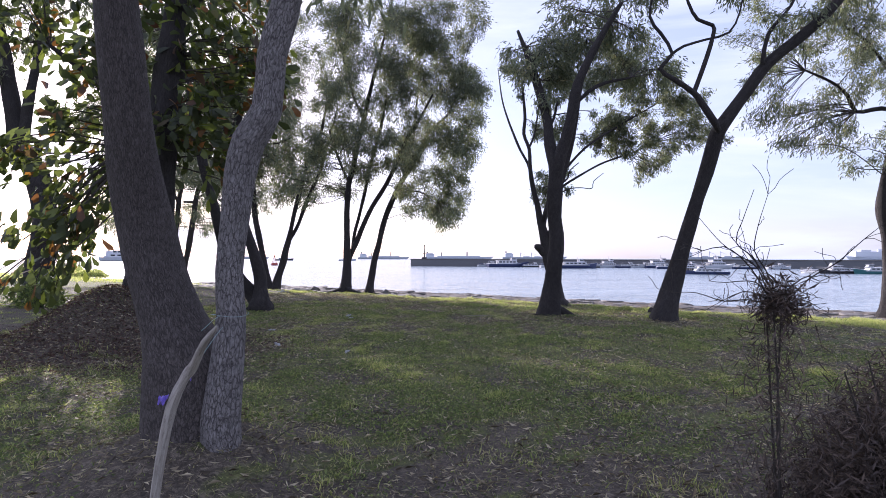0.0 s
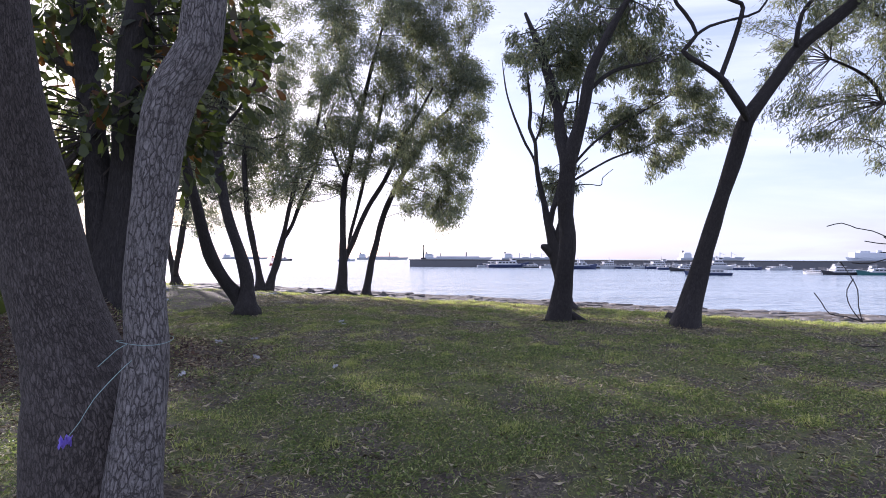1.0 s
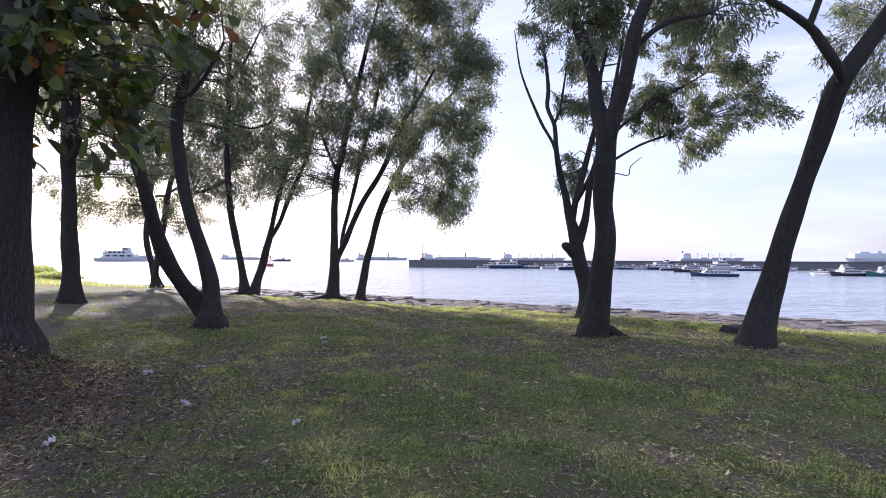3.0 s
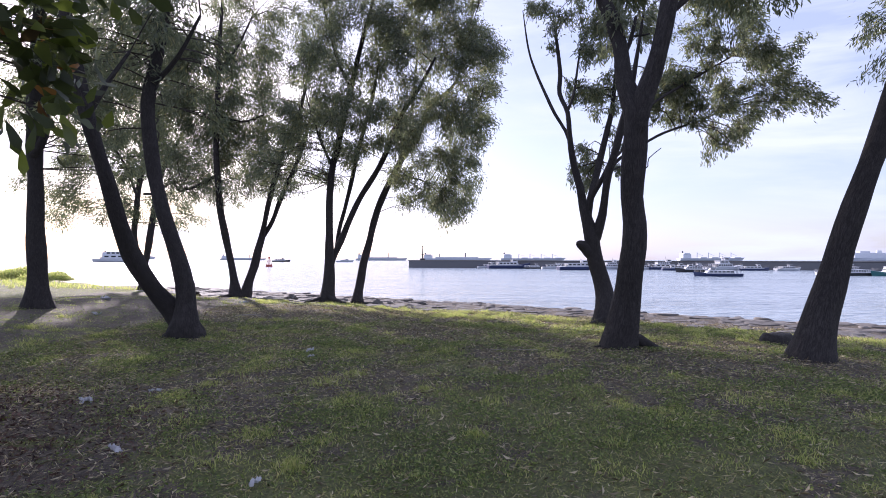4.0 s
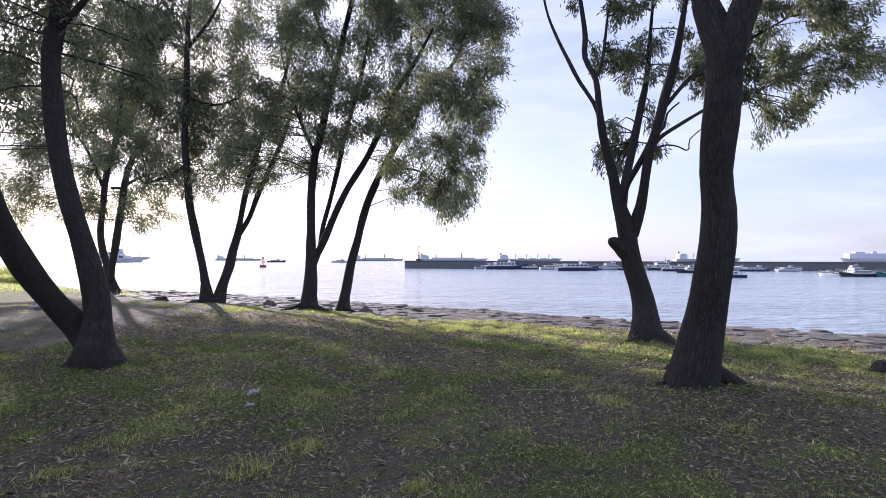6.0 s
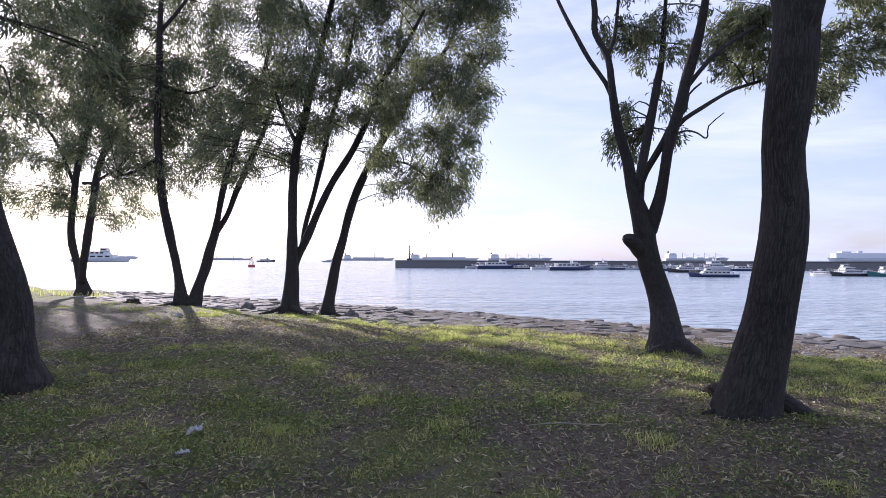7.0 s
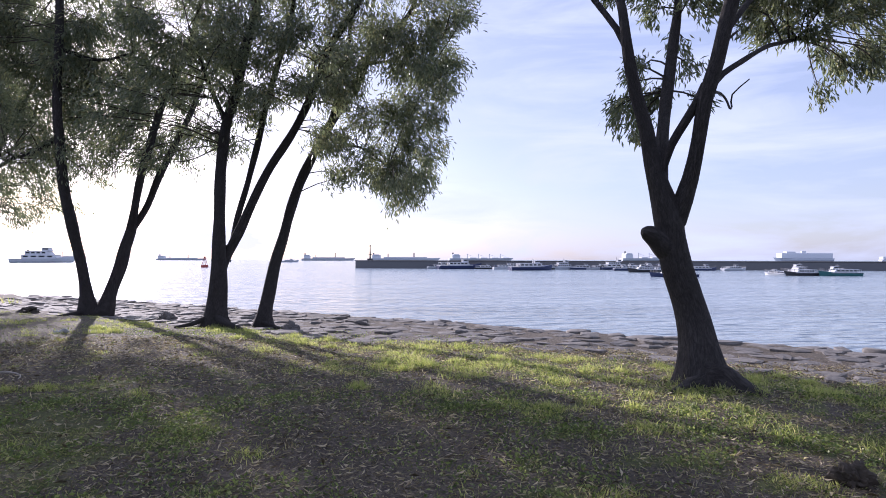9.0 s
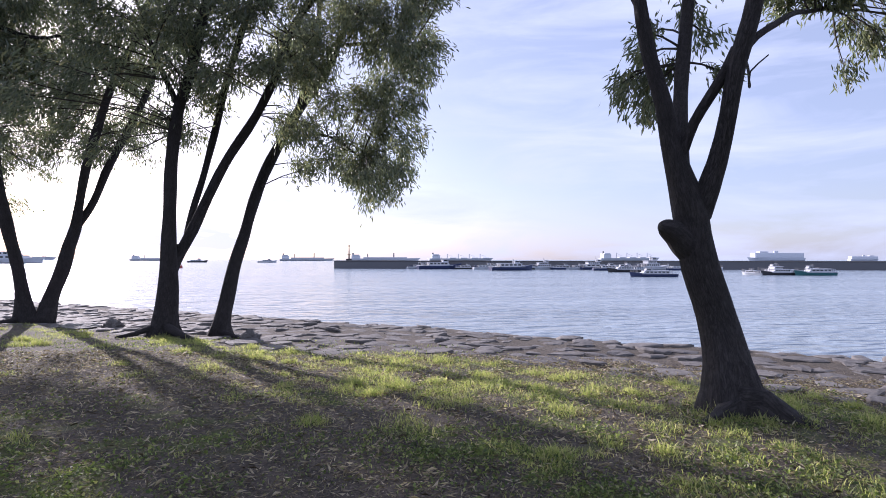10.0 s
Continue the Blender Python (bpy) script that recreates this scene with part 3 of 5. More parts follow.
tree.limb((-6.07, 15.95, 4.86, 0.06), (-5.5, 15.9, 5.46, 0.043), (-5.0, 15.8, 6.27, 0.026))
tree.crown(16.2, [(-8.07, 5.78, 0.642), (-7.1, 5.51, 0.642), (-6.56, 5.03, 0.428), (-5.64, 4.82, 0.482), (-5.17, 5.68, 0.642), (-6.92, 4.22, 0.321), (-5.61, 6.22, 0.75), (-6.58, 6.44, 0.75), (-7.45, 7.41, 0.964), (-5.95, 7.75, 0.964), (-4.86, 7.1, 0.75), (-8.32, 7.63, 0.857), (-6.72, 8.84, 0.964)], 2.0, 0.75, (0.16, 0.036), 0.7, 29, 0.19)
tree = Tree("acacia_tree", "three-stemmed slender tree at the water's edge with drooping leaves", 24, M_BARK, M_LEAF)
tree.limb((-9.25, 29.4, -0.25, 0.24), (-9.38, 29.35, 0.7, 0.174), (-9.51, 29.32, 1.5, 0.148), (-9.69, 29.19, 2.5, 0.147), (-9.86, 29.07, 3.6, 0.148), (-9.94, 28.99, 4.8, 0.134), (-10.01, 28.91, 6.2, 0.118), (-9.93, 28.84, 8, 0.11), (-9.95, 28.9, 10.1, 0.09), (-9.85, 29, 12.4, 0.06), (-9.85, 29.2, 15, 0.035))
tree.limb((-8.95, 29.55, -0.2, 0.23), (-8.81, 29.7, 0.5, 0.197), (-8.62, 29.82, 1.2, 0.185), (-8.5, 29.95, 1.9, 0.165), (-8.38, 30.03, 2.4, 0.145), (-8.14, 29.74, 3.2, 0.114), (-7.87, 29.56, 4.2, 0.115), (-7.56, 29.57, 5.4, 0.108), (-7.22, 29.75, 6.8, 0.1), (-6.66, 29.93, 8.2, 0.085), (-6.2, 30.2, 10.8, 0.04))
tree.limb((-8.36, 30.03, 2.42, 0.11), (-7.89, 30.01, 3.2, 0.1), (-7.54, 30.07, 4.2, 0.105), (-7.11, 30.35, 5.4, 0.1), (-6.75, 30.71, 6.6, 0.085), (-6.4, 31, 8.2, 0.06), (-6, 31.3, 10, 0.035))
tree.limb((-9.95, 28.9, 9.6, 0.069), (-9.3, 29.3, 10.8, 0.053), (-8.8, 29.8, 12.4, 0.031))
tree.limb((-9.98, 29, 5.1, 0.069), (-10.9, 29.3, 4.7, 0.053), (-12, 29.8, 4.5, 0.031))
tree.limb((-9.95, 28.9, 7.7, 0.069), (-9, 29.2, 7.5, 0.046), (-8.2, 29.6, 7.9, 0.031))
tree.limb((-9.4, 29.2, -0.1, 0.068), (-9.85, 28.9, -0.18, 0.04), (-10.3, 28.7, -0.22, 0.017), name="root")
tree.crown(30.5, [(-10.80, 7.35, 1.212), (-12.60, 8.89, 1.347), (-12.82, 5.55, 0.808), (-11.54, 4.78, 0.593), (-8.75, 7.35, 0.942), (-13.13, 10.69, 1.347), (-6.97, 7.36, 0.942), (-9.54, 9.92, 1.481), (-8.25, 8.39, 1.212), (-9.27, 7.61, 1.347), (-7.49, 9.42, 1.347), (-10.82, 9.40, 1.481), (-11.83, 8.12, 1.347), (-8.74, 6.07, 0.862), (-10.02, 6.20, 0.942), (-11.42, 6.31, 1.212), (-6.82, 5.31, 0.593), (-8.02, 11.74, 1.347), (-10.08, 12.25, 1.616), (-12.11, 10.69, 1.481), (-9.37, 4.91, 0.404), (-12.58, 6.70, 1.077), (-5.94, 8.13, 0.942), (-5.71, 10.72, 1.347), (-7.26, 13.30, 1.616), (-9.59, 14.85, 1.616), (-10.6, 5.2, 0.8), (-9.0, 4.9, 0.7), (-8.0, 5.3, 0.75), (-11.9, 4.7, 0.7), (-10.1, 4.25, 0.45), (-7.5, 6.3, 0.8), (-9.4, 6.7, 0.9)], 2.1, 0.9, (0.175, 0.038), 0.7, 31, 0.24)
tree = Tree("acacia_tree", "tall tree with three rising stems and an airy green crown", 25, M_BARK, M_LEAF)
tree.limb((-4.6, 26, -0.15, 0.3), (-4.53, 26.01, 0.6, 0.225), (-4.5, 26.03, 1.3, 0.185), (-4.53, 26.1, 2.1, 0.15), (-4.56, 26.24, 3, 0.143), (-4.59, 26.45, 4, 0.133), (-4.56, 26.71, 5, 0.13), (-4.37, 26.94, 6, 0.13), (-4.22, 27.05, 7, 0.13), (-3.98, 27.09, 8, 0.12), (-3.71, 27.12, 9.2, 0.1), (-3.4, 27.1, 10.5, 0.08), (-3, 27.1, 12, 0.06), (-2.5, 27.1, 14.3, 0.035))
tree.limb((-4.35, 26.7, 1.85, 0.09), (-4.33, 27.1, 2.7, 0.081), (-4.12, 27.24, 3.6, 0.08), (-3.89, 27.27, 4.6, 0.085), (-3.65, 27.3, 5.8, 0.085), (-3.35, 27.37, 7, 0.08), (-3.09, 27.42, 8, 0.07), (-2.8, 27.4, 9.6, 0.035))
tree.limb((-4.48, 26.05, 1.15, 0.13), (-4.43, 26.3, 1.5, 0.118), (-4.18, 26.6, 2.2, 0.12), (-3.88, 26.74, 3, 0.115), (-3.42, 26.82, 4, 0.112), (-2.78, 26.75, 5, 0.1), (-2.27, 26.54, 6, 0.1), (-1.85, 26.27, 7, 0.09), (-1.15, 26.05, 8, 0.075), (-0.5, 26, 9.2, 0.04))
tree.limb((-4.55, 26.75, 5.1, 0.07), (-5.03, 26.7, 6.2, 0.056), (-5.48, 26.6, 7.57, 0.035))
tree.limb((-3.92, 27.1, 8.3, 0.063), (-4.5, 27, 9.68, 0.049), (-4.98, 26.9, 11.59, 0.028))
tree.limb((-4.45, 25.8, 0.05, 0.086), (-3.87, 25.2, -0.09, 0.046), (-3.42, 24.8, -0.12, 0.02), name="root")
tree.limb((-4.68, 25.8, 0.08, 0.075), (-4.98, 25.5, -0.05, 0.041), (-5.25, 25.2, -0.08, 0.015), name="root")
tree.crown(26.4, [(-3.74, 9.98, 1.372), (-2.46, 9.13, 1.161), (-5.01, 8.69, 1.161), (-4.15, 7.42, 1.161), (-3.3, 6.99, 0.95), (-5.42, 6.99, 0.95), (-5.83, 5.6, 0.676), (-4.98, 5.07, 0.591), (-2.77, 6.04, 0.76), (-3.72, 5.5, 0.591), (-2.02, 5.19, 0.591), (-2.47, 11.27, 1.372), (-4.39, 11.48, 1.372), (-3.33, 13.64, 1.689), (-1.62, 13, 1.478), (-5.03, 13.2, 1.267), (-2.03, 7, 0.844), (-6.26, 6.56, 0.633), (-6.6, 5.3, 0.6), (-6.9, 4.5, 0.5), (-4.3, 6.1, 0.7), (-1.5, 6.0, 0.6)], 2.3, 1.03, (0.17, 0.038), 0.7, 35, 0.22)
tree = Tree("acacia_tree", "slender leaning tree whose leafy crown hangs low over the bank", 26, M_BARK, M_LEAF)
tree.limb((-3.56, 26.6, -0.3, 0.22), (-3.53, 26.67, 0.05, 0.182), (-3.45, 26.85, 0.6, 0.16), (-3.37, 27.1, 1.3, 0.155), (-3.2, 27.43, 2.1, 0.141), (-3.05, 27.8, 3, 0.14), (-2.77, 28.2, 4, 0.135), (-2.36, 28.55, 5, 0.133), (-1.83, 28.7, 6, 0.125), (-1.19, 28.7, 7, 0.112), (-0.75, 28.6, 8, 0.09), (0.3, 28.5, 9, 0.06), (0.8, 28.4, 10.6, 0.035))
tree.limb((-2.1, 28.65, 5.5, 0.082), (-1.6, 28.5, 7.3, 0.067), (-1.4, 28.4, 9.1, 0.05), (-1.2, 28.4, 11.3, 0.03))
tree.limb((-0.95, 28.65, 7.5, 0.052), (0.1, 28.4, 7.5, 0.045), (0.75, 28.3, 7.05, 0.03))
tree.limb((-2.42, 28.5, 4.85, 0.045), (-1.2, 28.2, 4.85, 0.037), (-0.3, 27.8, 4.2, 0.022))
tree.limb((-3.45, 26.4, -0.15, 0.054), (-2.95, 25.9, -0.23, 0.03), (-2.5, 25.6, -0.25, 0.015), name="root")
tree.crown(27, [(-1.76, 10.23, 1.303), (-0.23, 10.46, 1.412), (1.08, 9.25, 0.869), (0.54, 7.93, 1.086), (-0.77, 7.6, 1.086), (0.1, 5.96, 0.912), (0.93, 5.96, 0.565), (-0.11, 4.43, 0.826), (-0.76, 3.99, 0.652), (0.02, 3.27, 0.434), (-1.59, 4.42, 0.521), (-1.64, 7.16, 0.869), (1.52, 10.14, 0.652), (0.75, 10.9, 0.978), (-0.78, 12.45, 1.521), (0.97, 12.9, 1.086), (-1.2, 5.62, 0.652), (1.63, 8.7, 0.434), (-1.63, 3.66, 0.261), (0.75, 4.9, 0.6), (0.75, 4.1, 0.5), (0.5, 3.5, 0.4), (1.2, 7.0, 0.7), (1.5, 8.0, 0.6), (1.75, 9.3, 0.6), (0.4, 6.9, 0.8)], 1.8, 1.2, (0.165, 0.036), 0.8, 39, 0.21)
tree = Tree("acacia_tree", "dark forked tree with a knob on its trunk and spreading limbs", 27, M_BARK, M_LEAF)
tree.limb((3.74, 18.45, -0.1, 0.32), (3.76, 18.58, 0.4, 0.228), (3.75, 18.68, 0.75, 0.207), (3.68, 18.74, 1.1, 0.2), (3.58, 18.79, 1.45, 0.19), (3.52, 18.82, 1.8, 0.182), (3.47, 18.83, 2.15, 0.198), (3.38, 18.85, 2.5, 0.15), (3.3, 18.88, 2.85, 0.112), (3.23, 18.91, 3.3, 0.098), (3.1, 18.96, 3.8, 0.083), (3.02, 18.99, 4.3, 0.076), (2.99, 19.05, 4.75, 0.07), (3.0, 19.27, 5.3, 0.06), (2.86, 19.61, 5.9, 0.06), (2.95, 19.92, 6.5, 0.056), (2.95, 20.2, 7.2, 0.05), (2.9, 20.6, 8.4, 0.025))
tree.limb((3.02, 18.99, 4.35, 0.045), (2.93, 19.2, 4.8, 0.045), (2.71, 19.44, 5.3, 0.042), (2.53, 19.76, 5.9, 0.042), (2.34, 20.13, 6.6, 0.036), (2.18, 20.48, 7.4, 0.028), (2.05, 20.7, 8.6, 0.012))
tree.limb((3.4, 18.85, 2.5, 0.1), (3.55, 19.12, 3.1, 0.09), (3.8, 19.5, 3.7, 0.09), (4.02, 19.8, 4.3, 0.085), (4.26, 20.1, 5, 0.082), (4.5, 20.4, 5.7, 0.07), (4.7, 20.7, 6.8, 0.045), (4.9, 20.9, 8.2, 0.023))
tree.limb((3.58, 18.8, 2.05, 0.135), (3.71, 18.65, 2.6, 0.1), (3.74, 18.5, 3.1, 0.092), (3.8, 18.45, 3.6, 0.096), (3.95, 18.42, 4.1, 0.095), (4.11, 18.43, 4.7, 0.09), (4.29, 18.38, 5.4, 0.08), (4.5, 18.4, 6.5, 0.05), (4.7, 18.4, 7.8, 0.02))
tree.limb((3.4, 18.8, 2.75, 0.065), (3.48, 18.72, 3.05, 0.06), (3.6, 18.6, 3.32, 0.058), (3.72, 18.5, 3.58, 0.056), (3.81, 18.46, 3.8, 0.055))
tree.limb((3.9, 18.44, 3.78, 0.045), (4.1, 18.52, 3.97, 0.04), (4.5, 18.75, 4.22, 0.038), (5.0, 19.15, 4.52, 0.036), (5.6, 19.7, 4.85, 0.034), (6.2, 20.2, 5.12, 0.032), (7.13, 20.61, 5.47, 0.027), (8.0, 20.8, 5.9, 0.018))
tree.limb((3.9, 18.5, 3.68, 0.021), (4.4, 19.1, 3.9, 0.018), (4.95, 19.8, 4.02, 0.017), (5.4, 20.4, 4.06, 0.016), (5.58, 20.62, 4.15, 0.015), (5.63, 20.68, 4.38, 0.014), (6.03, 20.8, 4.7, 0.010))
tree.limb((3.95, 18.44, 4.0, 0.031), (4.2, 18.7, 4.18, 0.028), (4.33, 18.85, 4.5, 0.02), (4.68, 19.1, 4.79, 0.017))
tree.limb((3.0, 19.3, 5.35, 0.041), (3.2, 19.5, 5.8, 0.037), (3.32, 19.7, 6.3, 0.033), (3.5, 20, 7.2, 0.019))
tree.limb((4.05, 18.42, 4.45, 0.042), (5.0, 19, 5.39, 0.038), (6.52, 20, 6.39, 0.033), (7.98, 20.6, 7.28, 0.02))
tree.limb((3.56, 18.82, 1.55, 0.15), (3.43, 18.81, 1.70, 0.16), (3.33, 18.8, 1.80, 0.14), (3.23, 18.79, 1.86, 0.118), (3.15, 18.78, 1.89, 0.088), (3.10, 18.78, 1.90, 0.045), name="knob")
tree.limb((3.82, 18.35, 0.02, 0.21), (3.96, 18.12, -0.08, 0.15), (4.1, 17.9, -0.13, 0.09), (4.25, 17.68, -0.15, 0.03), name="root")
tree.limb((3.6, 18.3, 0.0, 0.113), (3.3, 18.1, -0.03, 0.054), (3.02, 17.95, -0.06, 0.023), name="root")
tree.crown(20.3, [(6, 5.96, 0.536), (5.49, 6, 0.342), (6.57, 5.87, 0.402), (6.33, 6.39, 0.506), (3.73, 4.13, 0.253), (3.83, 4.6, 0.194), (3.62, 3.63, 0.179), (4.43, 3.98, 0.119), (4.51, 5.14, 0.238), (4.51, 4.66, 0.179), (4.06, 5.68, 0.268), (3.9, 6.15, 0.328), (4.18, 8.26, 0.596), (4.47, 5.69, 0.268), (3.57, 6.97, 0.298), (6.42, 6.3, 0.447), (7.76, 4.95, 0.268), (7.31, 4.57, 0.179), (7.03, 7.06, 0.625), (7.93, 6.61, 0.744), (8.98, 6.73, 0.685), (9.73, 6.16, 0.536), (7.47, 5.7, 0.536), (8.22, 5.4, 0.447), (7.46, 4.88, 0.328), (6.72, 5.78, 0.506), (7.19, 7.82, 0.625), (10.1, 5.83, 0.298), (8.9, 5.78, 0.447), (9.29, 7.3, 0.447), (8.24, 7.52, 0.596), (6.13, 6.76, 0.506), (3.57, 6.3, 0.387), (3.9, 7.5, 0.506), (4.66, 7.89, 0.596), (4.55, 6.45, 0.476), (3.64, 4.26, 0.357), (3.26, 3.89, 0.238), (3.86, 3.74, 0.238), (2.97, 7.96, 0.357), (4.18, 8.87, 0.744), (5.68, 8.12, 0.67), (6.89, 9.03, 0.893), (8.4, 8.43, 0.596), (2.37, 8.41, 0.328)], 0.8, 1.1, (0.14, 0.031), 0.7, 46, 0.13)
tree = Tree("acacia_tree", "stout dark tree with furrowed bark forking high up", 28, M_BARK, M_LEAF, flare=0.25)
tree.limb((2.72, 14.35, 0.05, 0.285), (2.76, 14.25, 0.4, 0.24), (2.81, 14.14, 0.9, 0.212), (2.81, 14.03, 1.3, 0.208), (2.85, 13.97, 1.7, 0.195), (2.85, 13.92, 2.1, 0.19), (2.79, 13.85, 2.5, 0.183), (2.77, 13.72, 3, 0.182), (2.78, 13.66, 3.5, 0.178), (2.77, 13.66, 3.85, 0.18), (2.66, 13.8, 4.35, 0.138), (2.63, 13.95, 5, 0.125), (2.5, 14.2, 5.7, 0.118), (2.3, 14.5, 6.6, 0.09), (2.0, 14.8, 7.6, 0.04))
tree.limb((2.8, 13.6, 3.55, 0.14), (2.88, 13.55, 4.05, 0.155), (2.99, 13.47, 4.4, 0.142), (3.11, 13.33, 5, 0.126), (3.24, 13.27, 5.7, 0.112), (3.66, 13.21, 6.6, 0.09), (4.25, 13.15, 7.6, 0.045))
tree.limb((2.65, 13.9, 4.75, 0.039), (2.78, 13.9, 5.02, 0.035), (2.88, 13.9, 5.44, 0.023))
tree.limb((3.15, 13.32, 5.2, 0.055), (3.75, 13.4, 5.69, 0.043), (4.6, 13.5, 5.93, 0.027))
tree.limb((2.8, 13.9, 5.11, 0.019), (2.95, 13.9, 5.13, 0.016), (3.1, 13.9, 5.16, 0.012))
tree.limb((3.08, 14.4, 0.14, 0.094), (3.38, 14.4, -0.01, 0.056), (3.68, 14.4, -0.11, 0.023), name="root")
tree.limb((2.77, 14.4, 0.15, 0.085), (2.52, 14.4, 0.05, 0.042), (2.32, 14.4, 0.01, 0.019), name="root")
tree.crown(14.6, [(3.07, 6.46, 0.726), (2.25, 6.83, 0.726), (3.99, 6.83, 0.817), (4.82, 6.84, 0.817), (5.56, 6.56, 0.635), (3.17, 7.57, 0.817), (4.37, 7.77, 0.817), (2.61, 5.53, 0.272), (2.88, 5.35, 0.2)], 1.2, 1.1, (0.16, 0.035), 0.7, 30, 0.18)
tree = Tree("acacia_tree", "leaning dark tree with one crooked bare limb", 29, M_BARK, M_LEAF, flare=0.25)
tree.limb((5.28, 13.36, -0.1, 0.32), (5.35, 13.36, 0.2, 0.28), (5.46, 13.37, 0.6, 0.246), (5.61, 13.36, 1.1, 0.2), (5.73, 13.3, 1.7, 0.18), (5.88, 13.2, 2.3, 0.168), (6.01, 13.07, 2.9, 0.158), (6.15, 12.95, 3.5, 0.16), (6.24, 12.75, 4.1, 0.168), (6.28, 12.6, 4.4, 0.155), (6.5, 12.55, 4.75, 0.142), (6.88, 12.5, 5.3, 0.14), (7.31, 12.41, 5.9, 0.125), (8.02, 12.2, 6.5, 0.112), (8.66, 12, 7.2, 0.105), (9.4, 12, 8.4, 0.06))
tree.limb((6.04, 12.3, 4.54, 0.077), (5.76, 12.3, 4.97, 0.072), (5.59, 12.3, 5.19, 0.067), (5.17, 12.3, 5.48, 0.057), (4.83, 12.3, 5.73, 0.051), (5.11, 12.3, 6.07, 0.041), (4.86, 12.3, 6.52, 0.036), (4.61, 12.3, 6.9, 0.031), (4.74, 12.3, 7.66, 0.021))
tree.limb((5.61, 12.3, 5.25, 0.057), (5.82, 12.3, 5.82, 0.051), (6.02, 12.3, 6.46, 0.046), (6.02, 12.3, 6.71, 0.041), (5.68, 12.3, 6.84, 0.036), (5.47, 12.3, 7.22, 0.031), (5.31, 12.3, 7.79, 0.021))
tree.limb((5.09, 12.3, 6.05, 0.031), (5.37, 12.3, 6.24, 0.031), (5.87, 12.3, 6.39, 0.026), (6.38, 12.3, 6.55, 0.026), (6.63, 12.3, 7.03, 0.021), (6.74, 12.3, 7.79, 0.015))
tree.limb((7.13, 12.3, 5.89, 0.051), (7.26, 12.3, 6.52, 0.041), (7.77, 12.3, 7.16, 0.031), (8.16, 12.3, 8.05, 0.021))
# the five largest clumps, listed first, are unseen and added for shade
tree.crown(12.8, [(6.79, 10.58, 1.697), (9.44, 11.12, 1.828), (11.93, 9.79, 1.828), (11.29, 11.93, 1.828), (12.69, 7.8, 1.436), (5.2, 8.31, 0.783), (6.78, 8.45, 0.783), (9.15, 8.32, 1.045), (10.21, 8.85, 1.175), (8.36, 9.12, 1.045), (8.21, 6.99, 0.339), (7.36, 6.73, 0.261)], 1.0, 1.1, (0.16, 0.034), 0.7, 28, 0.18)
tree = Tree("acacia_tree", "tree with fine drooping leaves and yellow-green sprays", 30, M_BARK, M_LEAF)
tree.limb((14.18, 17.5, -0.58, 0.338), (14.17, 17.5, 1.83, 0.23), (13.94, 17.5, 3.08, 0.215), (14.13, 17.5, 4.33, 0.184), (14.61, 17.5, 6.13, 0.154), (15.36, 17.5, 8.3, 0.107), (16.11, 17.5, 10.83, 0.054))
tree.limb((14.61, 17.5, 6.13, 0.077), (13.9, 17.5, 6.27, 0.069), (13.09, 17.5, 6.16, 0.061), (12.83, 17.5, 6.67, 0.054), (12.29, 17.5, 7.12, 0.046), (11.49, 17.5, 7.48, 0.031))
tree.limb((14.8, 17.5, 6.49, 0.077), (14.09, 17.5, 7.57, 0.061), (13.38, 17.5, 8.47, 0.046), (12.49, 17.5, 9.01, 0.031))
tree.crown(17.5, [(9.78, 7.02, 0.607), (11.03, 6.21, 0.643), (10.68, 7.92, 0.75), (11.95, 8.65, 0.857), (12.84, 7.57, 0.821), (11.56, 5.49, 0.464), (13.17, 5.5, 0.714), (13.65, 8.65, 1), (12.49, 9.56, 1), (10.88, 5.22, 0.393), (13.61, 4.6, 0.428), (9.97, 9.19, 0.714), (12.47, 6.49, 0.678), (10.13, 6.03, 0.321), (10.85, 4.9, 0.2), (12.1, 5.2, 0.25), (14.63, 7.39, 1.071), (14.96, 5.23, 0.893), (13.94, 10.65, 1.25)], 1.3, 0.95, (0.15, 0.028), 0.7, 32, 0.15)
tree = Tree("acacia_tree", "distant forked tree on the bank in the sun's glare", 31, M_BARK, M_LEAF)
tree.limb((-16.5, 35.5, -0.1, 0.3), (-16.81, 35.49, 1.2, 0.18), (-17.11, 35.46, 2.5, 0.158), (-17.01, 35.4, 4, 0.145), (-16.72, 35.3, 6, 0.137), (-16.18, 35.2, 8, 0.12), (-16, 35.3, 11.5, 0.06))
tree.limb((-16.5, 35.3, 0.5, 0.2), (-16.2, 34.9, 1.2, 0.17), (-15.83, 34.6, 2.5, 0.168), (-15.58, 34.53, 4, 0.16), (-15.18, 34.46, 6, 0.13), (-14, 34.5, 8.3, 0.066))
tree.limb((-17.04, 35.5, 5.04, 0.085), (-17.81, 35.5, 6.83, 0.066), (-18.7, 35.5, 8.1, 0.038))
tree.limb((-16.09, 35.5, 5.05, 0.076), (-15.3, 35.5, 5.57, 0.057), (-14.3, 35.5, 5.84, 0.038))
